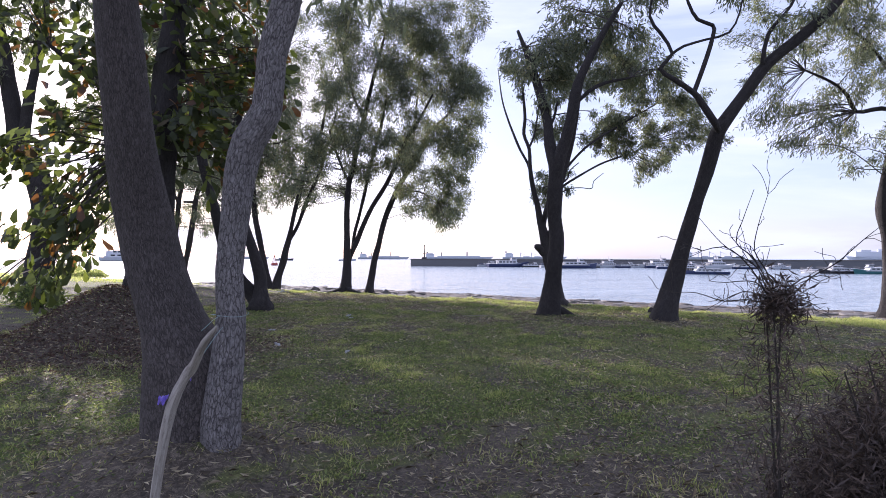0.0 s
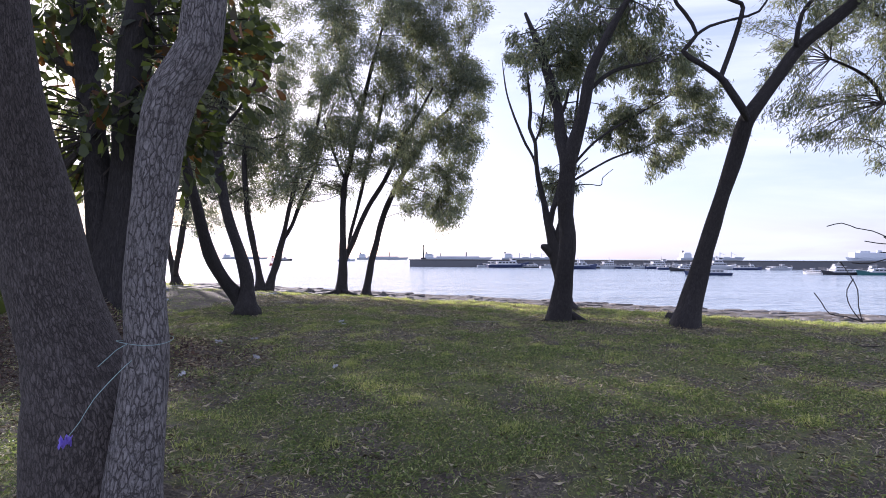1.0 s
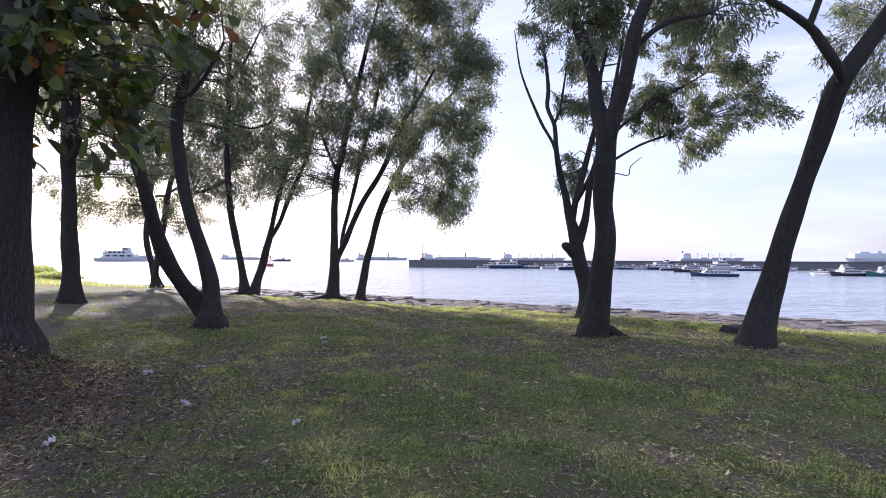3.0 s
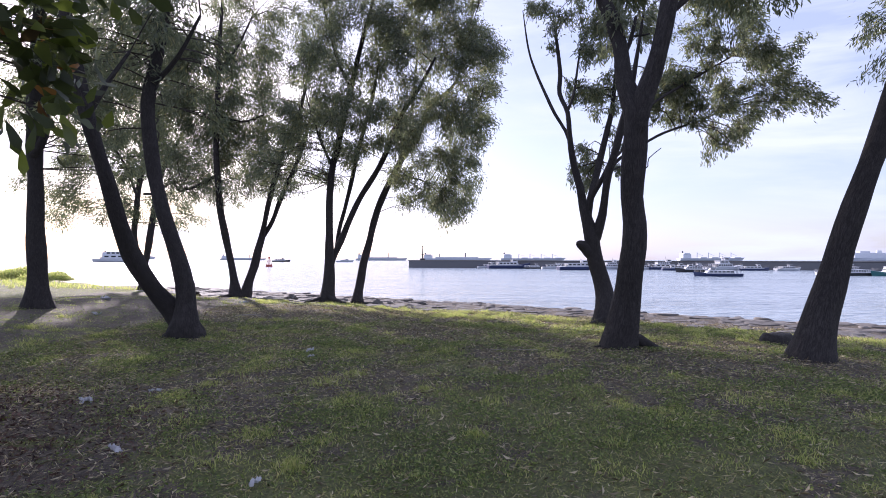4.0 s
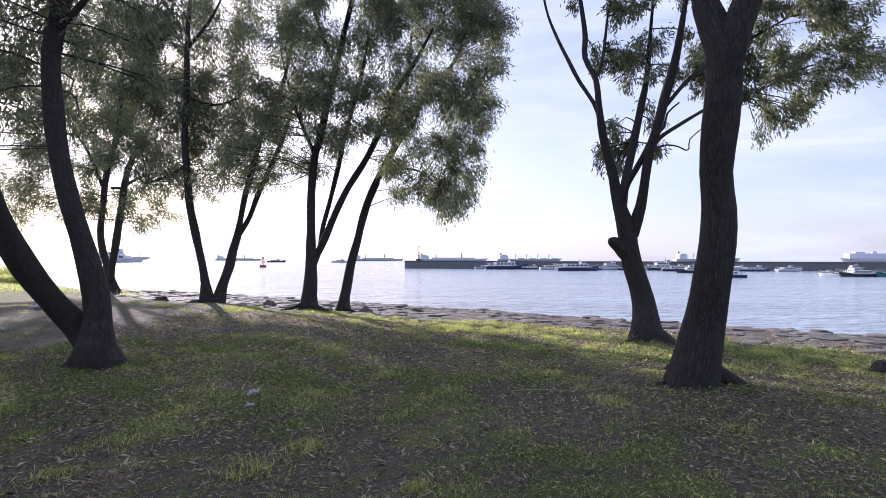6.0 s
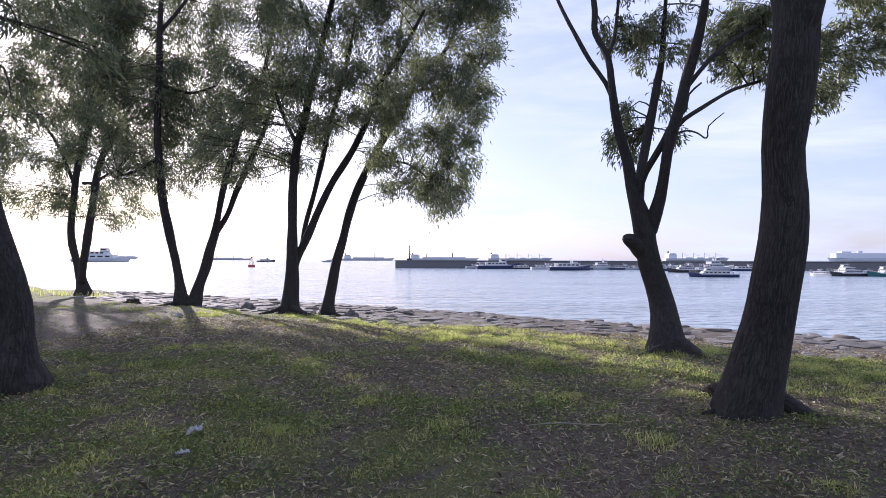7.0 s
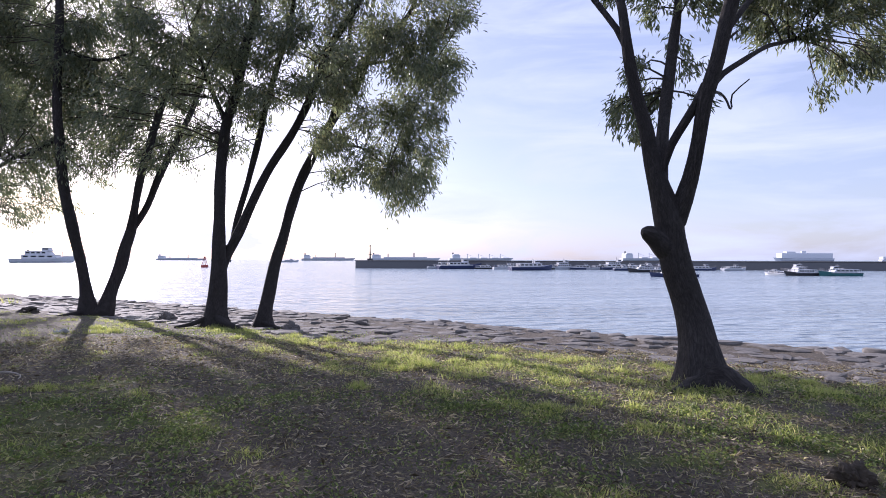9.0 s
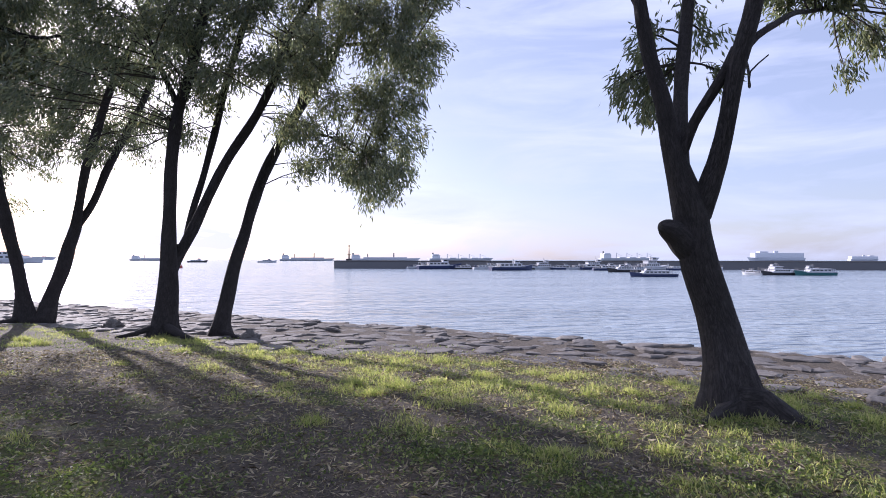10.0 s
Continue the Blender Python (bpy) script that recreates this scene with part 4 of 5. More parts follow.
tree.crown(35.5, [(-17.31, 9.88, 1.263), (-17.85, 9.15, 1.105), (-16.92, 10.25, 1.105), (-16.78, 4.53, 0.921), (-18.77, 4.51, 0.921), (-17.34, 8.12, 1.316), (-19.76, 4.76, 1.053), (-21.72, 4.74, 1.316), (-22.07, 10.11, 2.105), (-17.89, 11.73, 1.579), (-16.1, 8.66, 1.447), (-18.34, 8.62, 1.316), (-14.82, 7.38, 1.105), (-15.56, 5.82, 1), (-17.81, 6.57, 1.053), (-14.78, 4.41, 0.737), (-15.77, 3.51, 0.526), (-14.27, 3.65, 0.474), (-18.79, 5.79, 0.842), (-14.36, 10.5, 1.447), (-16.13, 11.25, 1.579), (-19.85, 10.15, 1.842), (-20.78, 7.05, 1.316), (-18.42, 13.79, 1.842), (-15.41, 13.34, 1.579)], 2.6, 0.74, (0.21, 0.048), 0.7, 28, 0.25)
tree = Tree("grey_bark_tree", "thick grey furrowed trunk of a tree on a root mound", 32, M_BARK_BROWN, M_LEAF, flare=0.22)
tree.limb((-1.78, 3.9, 0.73, 0.298), (-1.9, 3.9, 1.05, 0.223), (-2.02, 3.9, 1.4, 0.191), (-2.09, 3.9, 1.72, 0.175), (-2.12, 3.8, 2.1, 0.163), (-2.12, 3.7, 2.47, 0.147), (-2.14, 3.65, 2.83, 0.141), (-2.15, 3.6, 3.18, 0.136), (-2.16, 3.55, 3.6, 0.119), (-2.21, 3.5, 4.3, 0.089), (-2.25, 3.4, 5.22, 0.052))
tree.crown(4.2, [(-2.89, 4.91, 1.114), (-1.98, 5.3, 1.028), (-3.84, 4.6, 0.943)], 0.9, 0.6, (0.15, 0.03), 0.7, 22)
tree = Tree("grey_bark_tree", "bent grey trunk with cracked bark beside a thicker one", 33, M_BARK_PALE, M_LEAF, flare=0.1)
tree.limb((-1.47, 3.7, 0.43, 0.125), (-1.43, 3.7, 0.81, 0.106), (-1.41, 3.7, 1.11, 0.098), (-1.43, 3.7, 1.41, 0.094), (-1.39, 3.7, 1.79, 0.094), (-1.36, 3.7, 2.05, 0.098), (-1.3, 3.7, 2.28, 0.104), (-1.18, 3.7, 2.49, 0.098), (-1.15, 3.7, 2.85, 0.094), (-1.08, 3.7, 3.12, 0.094), (-1, 3.7, 3.46, 0.083), (-0.82, 3.7, 4.08, 0.064), (-0.71, 3.7, 5.16, 0.042))
tree.crown(4.2, [(-0.63, 4.04, 0.386), (-0.98, 4.91, 0.857), (-0.37, 5.13, 0.857), (-0.54, 3.45, 0.107), (-1.46, 4.91, 0.857)], 0.6, 0.6, (0.15, 0.03), 0.7, 22)
tree = Tree("almond_tree", "dark broad-leaved tree with green and rust-coloured leaves", 34, M_BARK, M_BIGLEAF, flare=0.12)
tree.limb((-5.2, 9.8, -0.12, 0.56), (-5.2, 9.8, 0.8, 0.42), (-5.15, 9.8, 1.5, 0.34), (-5.04, 9.8, 2.2, 0.25), (-5.0, 9.8, 3, 0.24), (-4.95, 9.8, 3.9, 0.25), (-4.88, 9.8, 4.8, 0.24), (-4.8, 9.8, 5.6, 0.2), (-4.65, 9.8, 6.9, 0.15), (-4.4, 9.8, 8.73, 0.071))
tree.limb((-5.27, 9.8, 1.2, 0.26), (-5.4, 9.8, 2.0, 0.2), (-5.46, 9.8, 2.9, 0.18), (-5.58, 9.8, 3.9, 0.18), (-5.67, 9.8, 4.7, 0.17), (-5.85, 9.8, 5.6, 0.15), (-6.2, 9.8, 7.9, 0.06))
tree.limb((-4.88, 9.8, 5.56, 0.097), (-4.37, 9.8, 6.1, 0.071), (-3.66, 9.8, 6.56, 0.04))
tree.limb((-5.68, 9.8, 4.31, 0.088), (-6.31, 9.8, 4.75, 0.062), (-7.03, 9.8, 5.28, 0.035))
tree.crown(9.8, [(-7.94, 6.81, 0.796), (-5.69, 5.2, 0.531), (-5.22, 3.5, 0.265), (-4.06, 2.89, 0.265), (-4.78, 3.77, 0.354), (-6.49, 5.02, 0.708), (-5.94, 4.13, 0.531), (-6.47, 3.86, 0.398), (-4.17, 4.49, 0.531), (-4.36, 5.3, 0.619), (-3.47, 5.21, 0.531), (-3.64, 4.4, 0.442), (-6.45, 2.88, 0.442), (-5.84, 3.15, 0.354), (-4.07, 3.51, 0.354), (-6.79, 1.99, 0.442), (-6.18, 2.17, 0.31), (-3.11, 4.85, 0.31), (-4.37, 6.28, 0.973), (-5.97, 6.28, 1.062), (-7.39, 5.55, 0.487), (-3.21, 6.11, 0.708), (-3.9, 3.69, 0.31), (-5.99, 1.64, 0.248), (-7.52, 3.32, 0.398), (-7.13, 1.1, 0.354)], 1.1, 0.58, (0.26, 0.125), 0.45, 8, 0.26)


# ---- grass, litter ----
def blades(rs, x, y, length, width, lean, mat, name, short=False):
    """Grass blades standing on the ground: two bent segments each, or one facet for short turf."""
    n = len(x)
    z = height(x, y) + 0.002
    a = rs.uniform(0, 2 * np.pi, n)
    dirn = np.stack([np.cos(a), np.sin(a), np.zeros(n)], -1)
    b = rs.uniform(0, 2 * np.pi, n)
    side = np.stack([np.cos(b), np.sin(b), np.zeros(n)], -1) * width[:, None] * 0.5
    p = np.stack([x, y, z], -1)
    up = np.array([0, 0, 1.0])
    L, k = length[:, None], lean[:, None]
    m = p + up * L * np.maximum(0.12, 0.55 * (1.1 - k))  + dirn * L * 0.3 * k
    t = p + up * L * np.maximum(0.08, 1.05 - 0.95 * k) + dirn * L * 0.85 * k
    if short:
        return raw(name, np.stack([p - side, p + side, t], 1).reshape(-1, 3), np.arange(3 * n).reshape(-1, 3), mat)
    V = np.stack([p - side, p + side, m + side * 0.75, m - side * 0.75, t], 1).reshape(-1, 3)
    i = np.arange(n)[:, None] * 5
    F = np.concatenate([i + [0, 1, 2], i + [0, 2, 3], i + [3, 2, 4]], 1).reshape(-1, 3)
    return raw(name, V, F, mat)


def scatter(rs, n, x0, x1, y0, y1):
    return rs.uniform(x0, x1, n), rs.uniform(y0, y1, n)


def build_grass():
    rs = np.random.RandomState(5)
    xs, ys = [], []
    for n, box4 in ((430000, (-7, 7, 2.0, 17)), (290000, (-14, 14, 11, 29)), (60000, (-34, 28, 6, 52)), (45000, (-22, -10, 16, 36))):
        x, y = scatter(rs, n, *box4)
        c = cover(x, y)
        keep = (rs.uniform(0, 1, n) < 0.20 + 0.75 * c ** 1.2) & (inland(x, y) > edge(x) + 0.1)
        xs.append(x[keep]), ys.append(y[keep])
    x, y = np.concatenate(xs), np.concatenate(ys)
    c = cover(x, y)
    n = len(x)
    tall = 1 + 0.15 * np.exp(-((inland(x, y) - 6.0) / 2.2) ** 2)
    ob = blades(rs, x, y, rs.uniform(0.022, 0.058, n) * (0.55 + 0.6 * c) * tall, rs.uniform(0.005, 0.012, n) * (1 + 0.04 * np.maximum(0, y - 8)), rs.uniform(0.5, 1.0, n), M_GRASS, "grass", True)
    tagged(ob, "short patchy green grass growing from the soil", "grass", "", "stuff")
    # taller tufts
    xs, ys, ls = [], [], []
    for k in range(4600):
        cx = rs.uniform(-12, 14)
        cy = float(shore_y(cx)) - rs.uniform(4.2, 9.5) / 0.84 if k % 3 == 0 else rs.uniform(3.0, 26)
        d = float(inland(cx, cy))
        if rs.uniform() > 0.10 + 0.9 * float(cover(cx, cy)) or d < float(edge(cx)) + 0.2:
            continue
        big = rs.uniform() < (0.42 if d < 9.5 else 0.2)
        m = int(rs.uniform(25, 60) * (2.2 if big else 1.0))
        sp = rs.uniform(0.04, 0.10) * (1.5 if big else 1.0)
        xs.append(cx + rs.normal(size=m) * sp), ys.append(cy + rs.normal(size=m) * sp)
        ls.append(rs.uniform(0.45, 1.0, m) * (rs.uniform(0.05, 0.10) if d > 9.5 else rs.uniform(0.055, 0.115)) * (1.45 if big else 1.0))
    # rounded hummocks of long grass, thickest along the bank
    for k in range(440):
        cx = rs.uniform(-9, 13)
        cy = float(shore_y(cx)) - rs.uniform(5.0, 8.6) / 0.84 if k % 3 else rs.uniform(5.0, 20)
        d = float(inland(cx, cy))
        if float(cover(cx, cy)) < 0.25 or d < float(edge(cx)) + 0.35:
            continue
        sp, m = rs.uniform(0.06, 0.17), int(rs.uniform(130, 380))
        dx, dy = rs.normal(size=m) * sp, rs.normal(size=m) * sp
        xs.append(cx + dx), ys.append(cy + dy)
        ls.append(rs.uniform(0.5, 1.0, m) * rs.uniform(0.15, 0.27) * (0.7 if d > 9.5 else 1.0) * np.exp(-(dx * dx + dy * dy) / (5 * sp * sp)))
    x, y, ln = np.concatenate(xs), np.concatenate(ys), np.concatenate(ls)
    n = len(x)
    ob = blades(rs, x, y, ln, rs.uniform(0.005, 0.010, n), rs.uniform(0.3, 0.95, n), M_LUSH_SUNLIT, "grass_tufts")
    tagged(ob, "longer tufts of green grass rising from the turf", "grass", "", "stuff")
    # tall grass on the far rise
    x, y = scatter(rs, 26000, -44, -15, 22, 60)
    keep = (inland(x, y) > 3.0) & (inland(x, y) < 16) & (mottle(x, y, 0.5, 41) > -0.35) & (y > 34 + 0.25 * (x + 15))
    x, y = x[keep], y[keep]
    n = len(x)
    ob = blades(rs, x, y, rs.uniform(0.12, 0.42, n), rs.uniform(0.015, 0.04, n), rs.uniform(0.2, 0.8, n), M_LUSH_SUNLIT, "tall_grass")
    tagged(ob, "tall sunlit grass on the far rise of the bank", "grass", "", "stuff")
    # straw and dead stems where the turf is thin
    x, y = scatter(rs, 170000, -7, 9, 2.0, 23)
    keep = rs.uniform(0, 1, 170000) < 0.95 * (1 - 0.75 * cover(x, y)) * (inland(x, y) > 2.6)
    x, y = x[keep], y[keep]
    n = len(x)
    at = np.stack([x, y, height(x, y) + rs.uniform(0.004, 0.035, n)], -1)
    al = rs.normal(size=(n, 3))
    al[:, 2] = np.abs(al[:, 2]) * 0.22
    V, F = leaves(rs, at, al, rs.uniform(0.03, 0.095, n), rs.uniform(0.0028, 0.0065, n) * (1 + 0.05 * np.maximum(0, y - 8)), rs.uniform(-0.2, 0.2, n)[:, None])
    ob = raw("dry_grass", V, F, M_STRAW)
    tagged(ob, "dry straw-coloured grass and stems lying on bare soil", "grass", "", "stuff")
    # low broad-leaved weeds
    xs, ys = [], []
    for n, box4 in ((430000, (-7, 7, 2.5, 18)), (100000, (-12, 12, 14, 26))):
        x, y = scatter(rs, n, *box4)
        lush = (0.25 + 0.75 * cover(x, y)) * (0.45 + 1.0 * mottle(x, y, 1.7, 21) + 1.1 * mottle(x, y, 5.0, 22))
        keep = (rs.uniform(0, 1, n) < lush) & (inland(x, y) > 3.1)
        xs.append(x[keep]), ys.append(y[keep])
    x, y = np.concatenate(xs), np.concatenate(ys)
    n = len(x)
    at = np.stack([x, y, height(x, y) + rs.uniform(0.005, 0.05, n)], -1)
    al = rs.normal(size=(n, 3))
    al[:, 2] = np.abs(al[:, 2]) * 0.5
    V, F = leaves(rs, at, al, rs.uniform(0.018, 0.044, n), rs.uniform(0.008, 0.018, n) * (1 + 0.06 * np.maximum(0, y - 9)), rs.uniform(-0.1, 0.2, n)[:, None])
    ob = raw("ground_weeds", V, F, M_WEED)
    tagged(ob, "low green broad-leaved weeds among the grass", "weeds", "", "stuff")


build_grass()


def build_litter():
    rs = np.random.RandomState(8)
    x, y = scatter(rs, 165000, -9, 9, 2.0, 25)
    keep = (rs.uniform(0, 1, len(x)) < (0.66 - 0.5 * cover(x, y)) * (1 - 0.75 * patch(x, y, -5.6, 9.2, 2.0, 1.2))) & (inland(x, y) > 2.0)
    x, y = x[keep], y[keep]
    n = len(x)
    at = np.stack([x, y, height(x, y) + rs.uniform(0.004, 0.035, n)], -1)
    al = rs.normal(size=(n, 3))
    al[:, 2] *= 0.35
    V, F = leaves(rs, at, al, rs.uniform(0.010, 0.028, n) * np.where(rs.uniform(0, 1, n) < 0.06, 2.2, 1.0), rs.uniform(0.003, 0.007, n), rs.uniform(-0.22, 0.22, n)[:, None])
    ob = raw("fallen_leaves", V, F, M_LITTER)
    tagged(ob, "dry brown fallen leaves scattered over the soil", "leaves", "", "stuff")
    # leaves added to tint the almond tree's earth mound red-brown, dark as its shaded slope
    x, y = scatter(rs, 64000, -9.5, -2.2, 5.5, 12.5)
    keep = rs.uniform(0, 1, len(x)) < 1.5 * patch(x, y, -5.4, 9.0, 1.7, 1.5)
    x, y = x[keep], y[keep]
    n = len(x)
    at = np.stack([x, y, height(x, y) + rs.uniform(0.004, 0.04, n)], -1)
    al = rs.normal(size=(n, 3))
    al[:, 2] *= 0.4
    V, F = leaves(rs, at, al, rs.uniform(0.025, 0.07, n), rs.uniform(0.010, 0.028, n), rs.uniform(-0.2, 0.2, n)[:, None])
    ob = raw("mound_tint_leaves", V, F, M_REDBROWN)
    tagged(ob, "added red-brown leaves, dark as shade, tinting the earth mound under a tree", "leaves", "", "stuff")


build_litter()


# ---- stone bank ----
def stone_mesh(rs, k):
    """A worn flat slab with an irregular outline of five to eight corners and a low rounded rim."""
    bm = bmesh.new()
    n = rs.randint(5, 9)
    ang = np.sort(np.linspace(0, 2 * np.pi, n, endpoint=False) + rs.uniform(-0.28, 0.28, n))
    rad = rs.uniform(0.42, 0.60, n)
    low = [bm.verts.new((q * math.cos(a), q * math.sin(a), -0.5)) for a, q in zip(ang, rad)]
    mid = [bm.verts.new((q * math.cos(a), q * math.sin(a), 0.30 + rs.normal() * 0.06)) for a, q in zip(ang, rad)]
    top = [bm.verts.new((q * 0.8 * math.cos(a), q * 0.8 * math.sin(a), 0.48 + rs.normal() * 0.10)) for a, q in zip(ang, rad)]
    hub = bm.verts.new((rs.normal() * 0.05, rs.normal() * 0.05, 0.52 + rs.normal() * 0.08))
    for i in range(n):
        j = (i + 1) % n
        bm.faces.new((low[i], low[j], mid[j], mid[i]))
        bm.faces.new((mid[i], mid[j], top[j], top[i]))
        bm.faces.new((top[i], top[j], hub))
    me = bpy.data.meshes.new("stone")
    bm.to_mesh(me)
    bm.free()
    me.materials.append(M_STONE)
    return me


def build_bank():
    """Slabs laid in the soil of the bank, with gaps, sunken ones and turf between them."""
    rs = np.random.RandomState(14)
    bank = tagged(new("stone_bank"), "bank of worn flat stones sloping to the sea", "stone bank", "", "structure")
    shapes = [stone_mesh(rs, k) for k in range(14)]
    spots = []
    for row in range(15):
        x = -18.0
        while x < 22:
            w = rs.uniform(0.24, 0.75)
            x += w * 0.5
            d = 5.5 - row * 0.40 + rs.normal() * 0.10
            if d < float(edge(x)) + 0.45 + 0.5 * float(mottle(x, d, 1.6, 31)) and rs.uniform() > 0.06:
                spots.append((x, d, w))
            x += w * 0.46
    far_v, far_f = [], []
    used, base = 0, 0
    for x, d, w in spots:
        y = float(shore_y(x)) - d / 0.84
        z = float(height(x, y))
        s = (w * rs.uniform(1.0, 1.3), rs.uniform(0.40, 0.62), rs.uniform(0.05, 0.10))
        sink = rs.uniform(-0.045, -0.005) if rs.uniform() < 0.85 else rs.uniform(-0.005, 0.03)
        m = pose(x, y, z + sink, rs.normal() * 3, rs.normal() * 3, -32 + rs.normal() * 16) @ Matrix.Diagonal((*s, 1))
        me = shapes[rs.randint(14)]
        if -3.5 < x < 10.5 and used < 300:
            ob = new("stone", me)
            ob.parent, ob.matrix_world = bank, m
            used += 1
        else:
            far_v.append(np.array([m @ v.co for v in me.vertices]))
            for p in me.polygons:
                q = list(p.vertices)
                far_f += [(base + q[0], base + q[k], base + q[k + 1]) for k in range(1, len(q) - 1)]
            base += len(me.vertices)
    ob = raw("bank_stones", np.concatenate(far_v), far_f, M_STONE, bank)
    tagged(ob, "", "", "", "stuff")


build_bank()


# ---- breakwater ----
def build_breakwater():
    ax, ay, bx, by = -11.5, 205.0, 420.0, 88.0
    turn = math.degrees(math.atan2(by - ay, bx - ax))
    length = math.hypot(bx - ax, by - ay)
    root = empty("breakwater", ax, ay, WATER, turn)
    tagged(root, "long low dark concrete breakwater wall across the harbour", "breakwater")
    bm = bmesh.new()
    box(bm, 0, length, -1.5, 1.5, -1.5, 2.45, 0.1)
    part("wall", bm, M_CONCRETE, root)
    bm = bmesh.new()
    box(bm, -0.2, length, -1.7, 1.7, 2.454, 2.72, 0.06)
    part("coping", bm, M_STONE, root)
    bm = bmesh.new()
    box(bm, 4.0, 5.6, -0.8, 0.8, 2.72, 3.3, 0.05)
    rod(bm, (4.8, 0, 3.3), (4.8, 0, 7.4), 0.28, 0.12)
    rod(bm, (4.8, 0, 4.6), (4.8, 0, 4.75), 0.6)
    rod(bm, (4.8, 0, 7.4), (4.8, 0, 7.9), 0.22)
    beacon = part("beacon", bm, M_BLACK, root, "slim dark beacon post")


build_breakwater()


# ---- boats and ships ----
def hull(L, B, H, draft=0.6, sheer=0.5, stern=0.85):
    """A hull from station to station, bow towards +x, deck rising to the bow."""
    bm = bmesh.new()
    rows = []
    for k in range(13):
        s = k / 12
        x = L * (s - 0.5)
        half = B / 2 * (stern + (1 - stern) * min(1, s * 4)) * (1 if s < 0.6 else max(0.03, 1 - ((s - 0.6) / 0.4) ** 1.8))
        top = H + sheer * max(0, (s - 0.35) / 0.65) ** 2
        rake = L * 0.05 * max(0, (s - 0.7) / 0.3)
        row = [bm.verts.new((x - rake, sg * half * w, z)) for sg, w, z in ((-1, 0.55, -draft), (-1, 0.88, H * 0.35))]
        row += [bm.verts.new((x, -half, top)), bm.verts.new((x, half, top))]
        row += [bm.verts.new((x - rake, half * w, z)) for w, z in ((0.88, H * 0.35), (0.55, -draft))]
        rows.append(row)
    for a, b in zip(rows, rows[1:]):
        for k in range(6):
            bm.faces.new((a[k], a[(k + 1) % 6], b[(k + 1) % 6], b[k]))
    bm.faces.new(rows[0][::-1])
    bm.faces.new(rows[-1])
    bmesh.ops.recalc_face_normals(bm, faces=list(bm.faces))
    return bm


def ferry(x, y, turn, L, hull_mat, label, decks=1, seed=0, low=0.8):
    """A small passenger boat: hull, rubbing strake, cabin with panes, wheelhouse, roof, aft canopy, mast and rails."""
    rs = np.random.RandomState(int(abs(x) * 7) + seed)
    root = empty("passenger_boat", x, y, WATER, turn)
    root.scale.z = low
    tagged(root, label, "boat", "moored boats")
    B, H = L * 0.27, L * 0.09
    part("hull", hull(L, B, H, 0.5, L * 0.065), hull_mat, root)
    bm = bmesh.new()
    box(bm, -L * 0.48, L * 0.26, -B * 0.5 - 0.04, B * 0.5 + 0.04, H - 0.05, H + 0.10, 0.03)
    part("strake", bm, M_WHITE, root)
    z = H + 0.1
    h = L * rs.uniform(0.07, 0.085)
    aft = rs.uniform(-0.36, -0.20)
    for d in range(decks):
        x0, x1 = L * (aft + 0.05 * d), L * (rs.uniform(0.18, 0.26) - 0.12 * d)
        w = B * (0.40 - 0.05 * d)
        bm = bmesh.new()
        box(bm, x0, x1, -w, w, z, z + h, 0.06)
        for v in bm.verts:
            if v.co.x > x1 - 0.3 and v.co.z > z + h * 0.5:
                v.co.x -= h * 0.6
        cabin = part("cabin", bm, M_WHITE, root)
        cnt = rs.randint(4, 7)
        for sg in (-1, 1):
            for k in range(cnt):
                c = x0 + (x1 - h * 0.7 - x0) * (k + 0.5) / cnt
                bm = bmesh.new()
                ww = (x1 - x0) / cnt * rs.uniform(0.26, 0.34)
                box(bm, c - ww, c + ww, sg * w - 0.02, sg * w + 0.02, z + h * 0.38, z + h * 0.80)
                part("pane", bm, M_GLASS, cabin)
        bm = bmesh.new()
        box(bm, x0 - 0.2, x1 - h * 0.4, -w - 0.12, w + 0.12, z + h, z + h + 0.10, 0.04)
        part("roof", bm, M_WHITE, root)
        if d == 0:
            bm = bmesh.new()
            box(bm, -L * 0.46, x0 - 0.25, -w, w, z + h * 0.86, z + h * 0.86 + 0.08, 0.03)
            for px in (-L * 0.45, (x0 - L * 0.45) / 2, x0 - 0.4):
                for sg in (-1, 1):
                    rod(bm, (px, sg * w * 0.92, H), (px, sg * w * 0.92, z + h * 0.88), 0.05, 0.05, 6)
            part("aft_canopy", bm, M_NAVY if rs.uniform() < 0.4 else M_HAZE_GREY, root)
        z += h + 0.10
    bm = bmesh.new()
    wx = L * rs.uniform(0.0, 0.06) if decks == 1 else -L * 0.02
    box(bm, wx, wx + L * 0.13, -B * 0.22, B * 0.22, z, z + h * 0.9, 0.08)
    for v in bm.verts:
        if v.co.x > wx + L * 0.06 and v.co.z > z + h * 0.45:
            v.co.x -= h * 0.35
    wheel = part("wheelhouse", bm, M_WHITE, root)
    for sg in (-1, 1):
        bm = bmesh.new()
        box(bm, wx + L * 0.015, wx + L * 0.10, sg * B * 0.22 - 0.02, sg * B * 0.22 + 0.02, z + h * 0.38, z + h * 0.74)
        part("pane", bm, M_GLASS, wheel)
    bm = bmesh.new()
    box(bm, wx - 0.15, wx + L * 0.12, -B * 0.24, B * 0.24, z + h * 0.9, z + h * 0.9 + 0.09, 0.03)
    part("wheelhouse_roof", bm, M_WHITE, root)
    bm = bmesh.new()
    tall = rs.uniform(1.5, 2.6)
    rod(bm, (wx, 0, z), (wx - 0.2, 0, z + h * tall), 0.07, 0.04, 6)
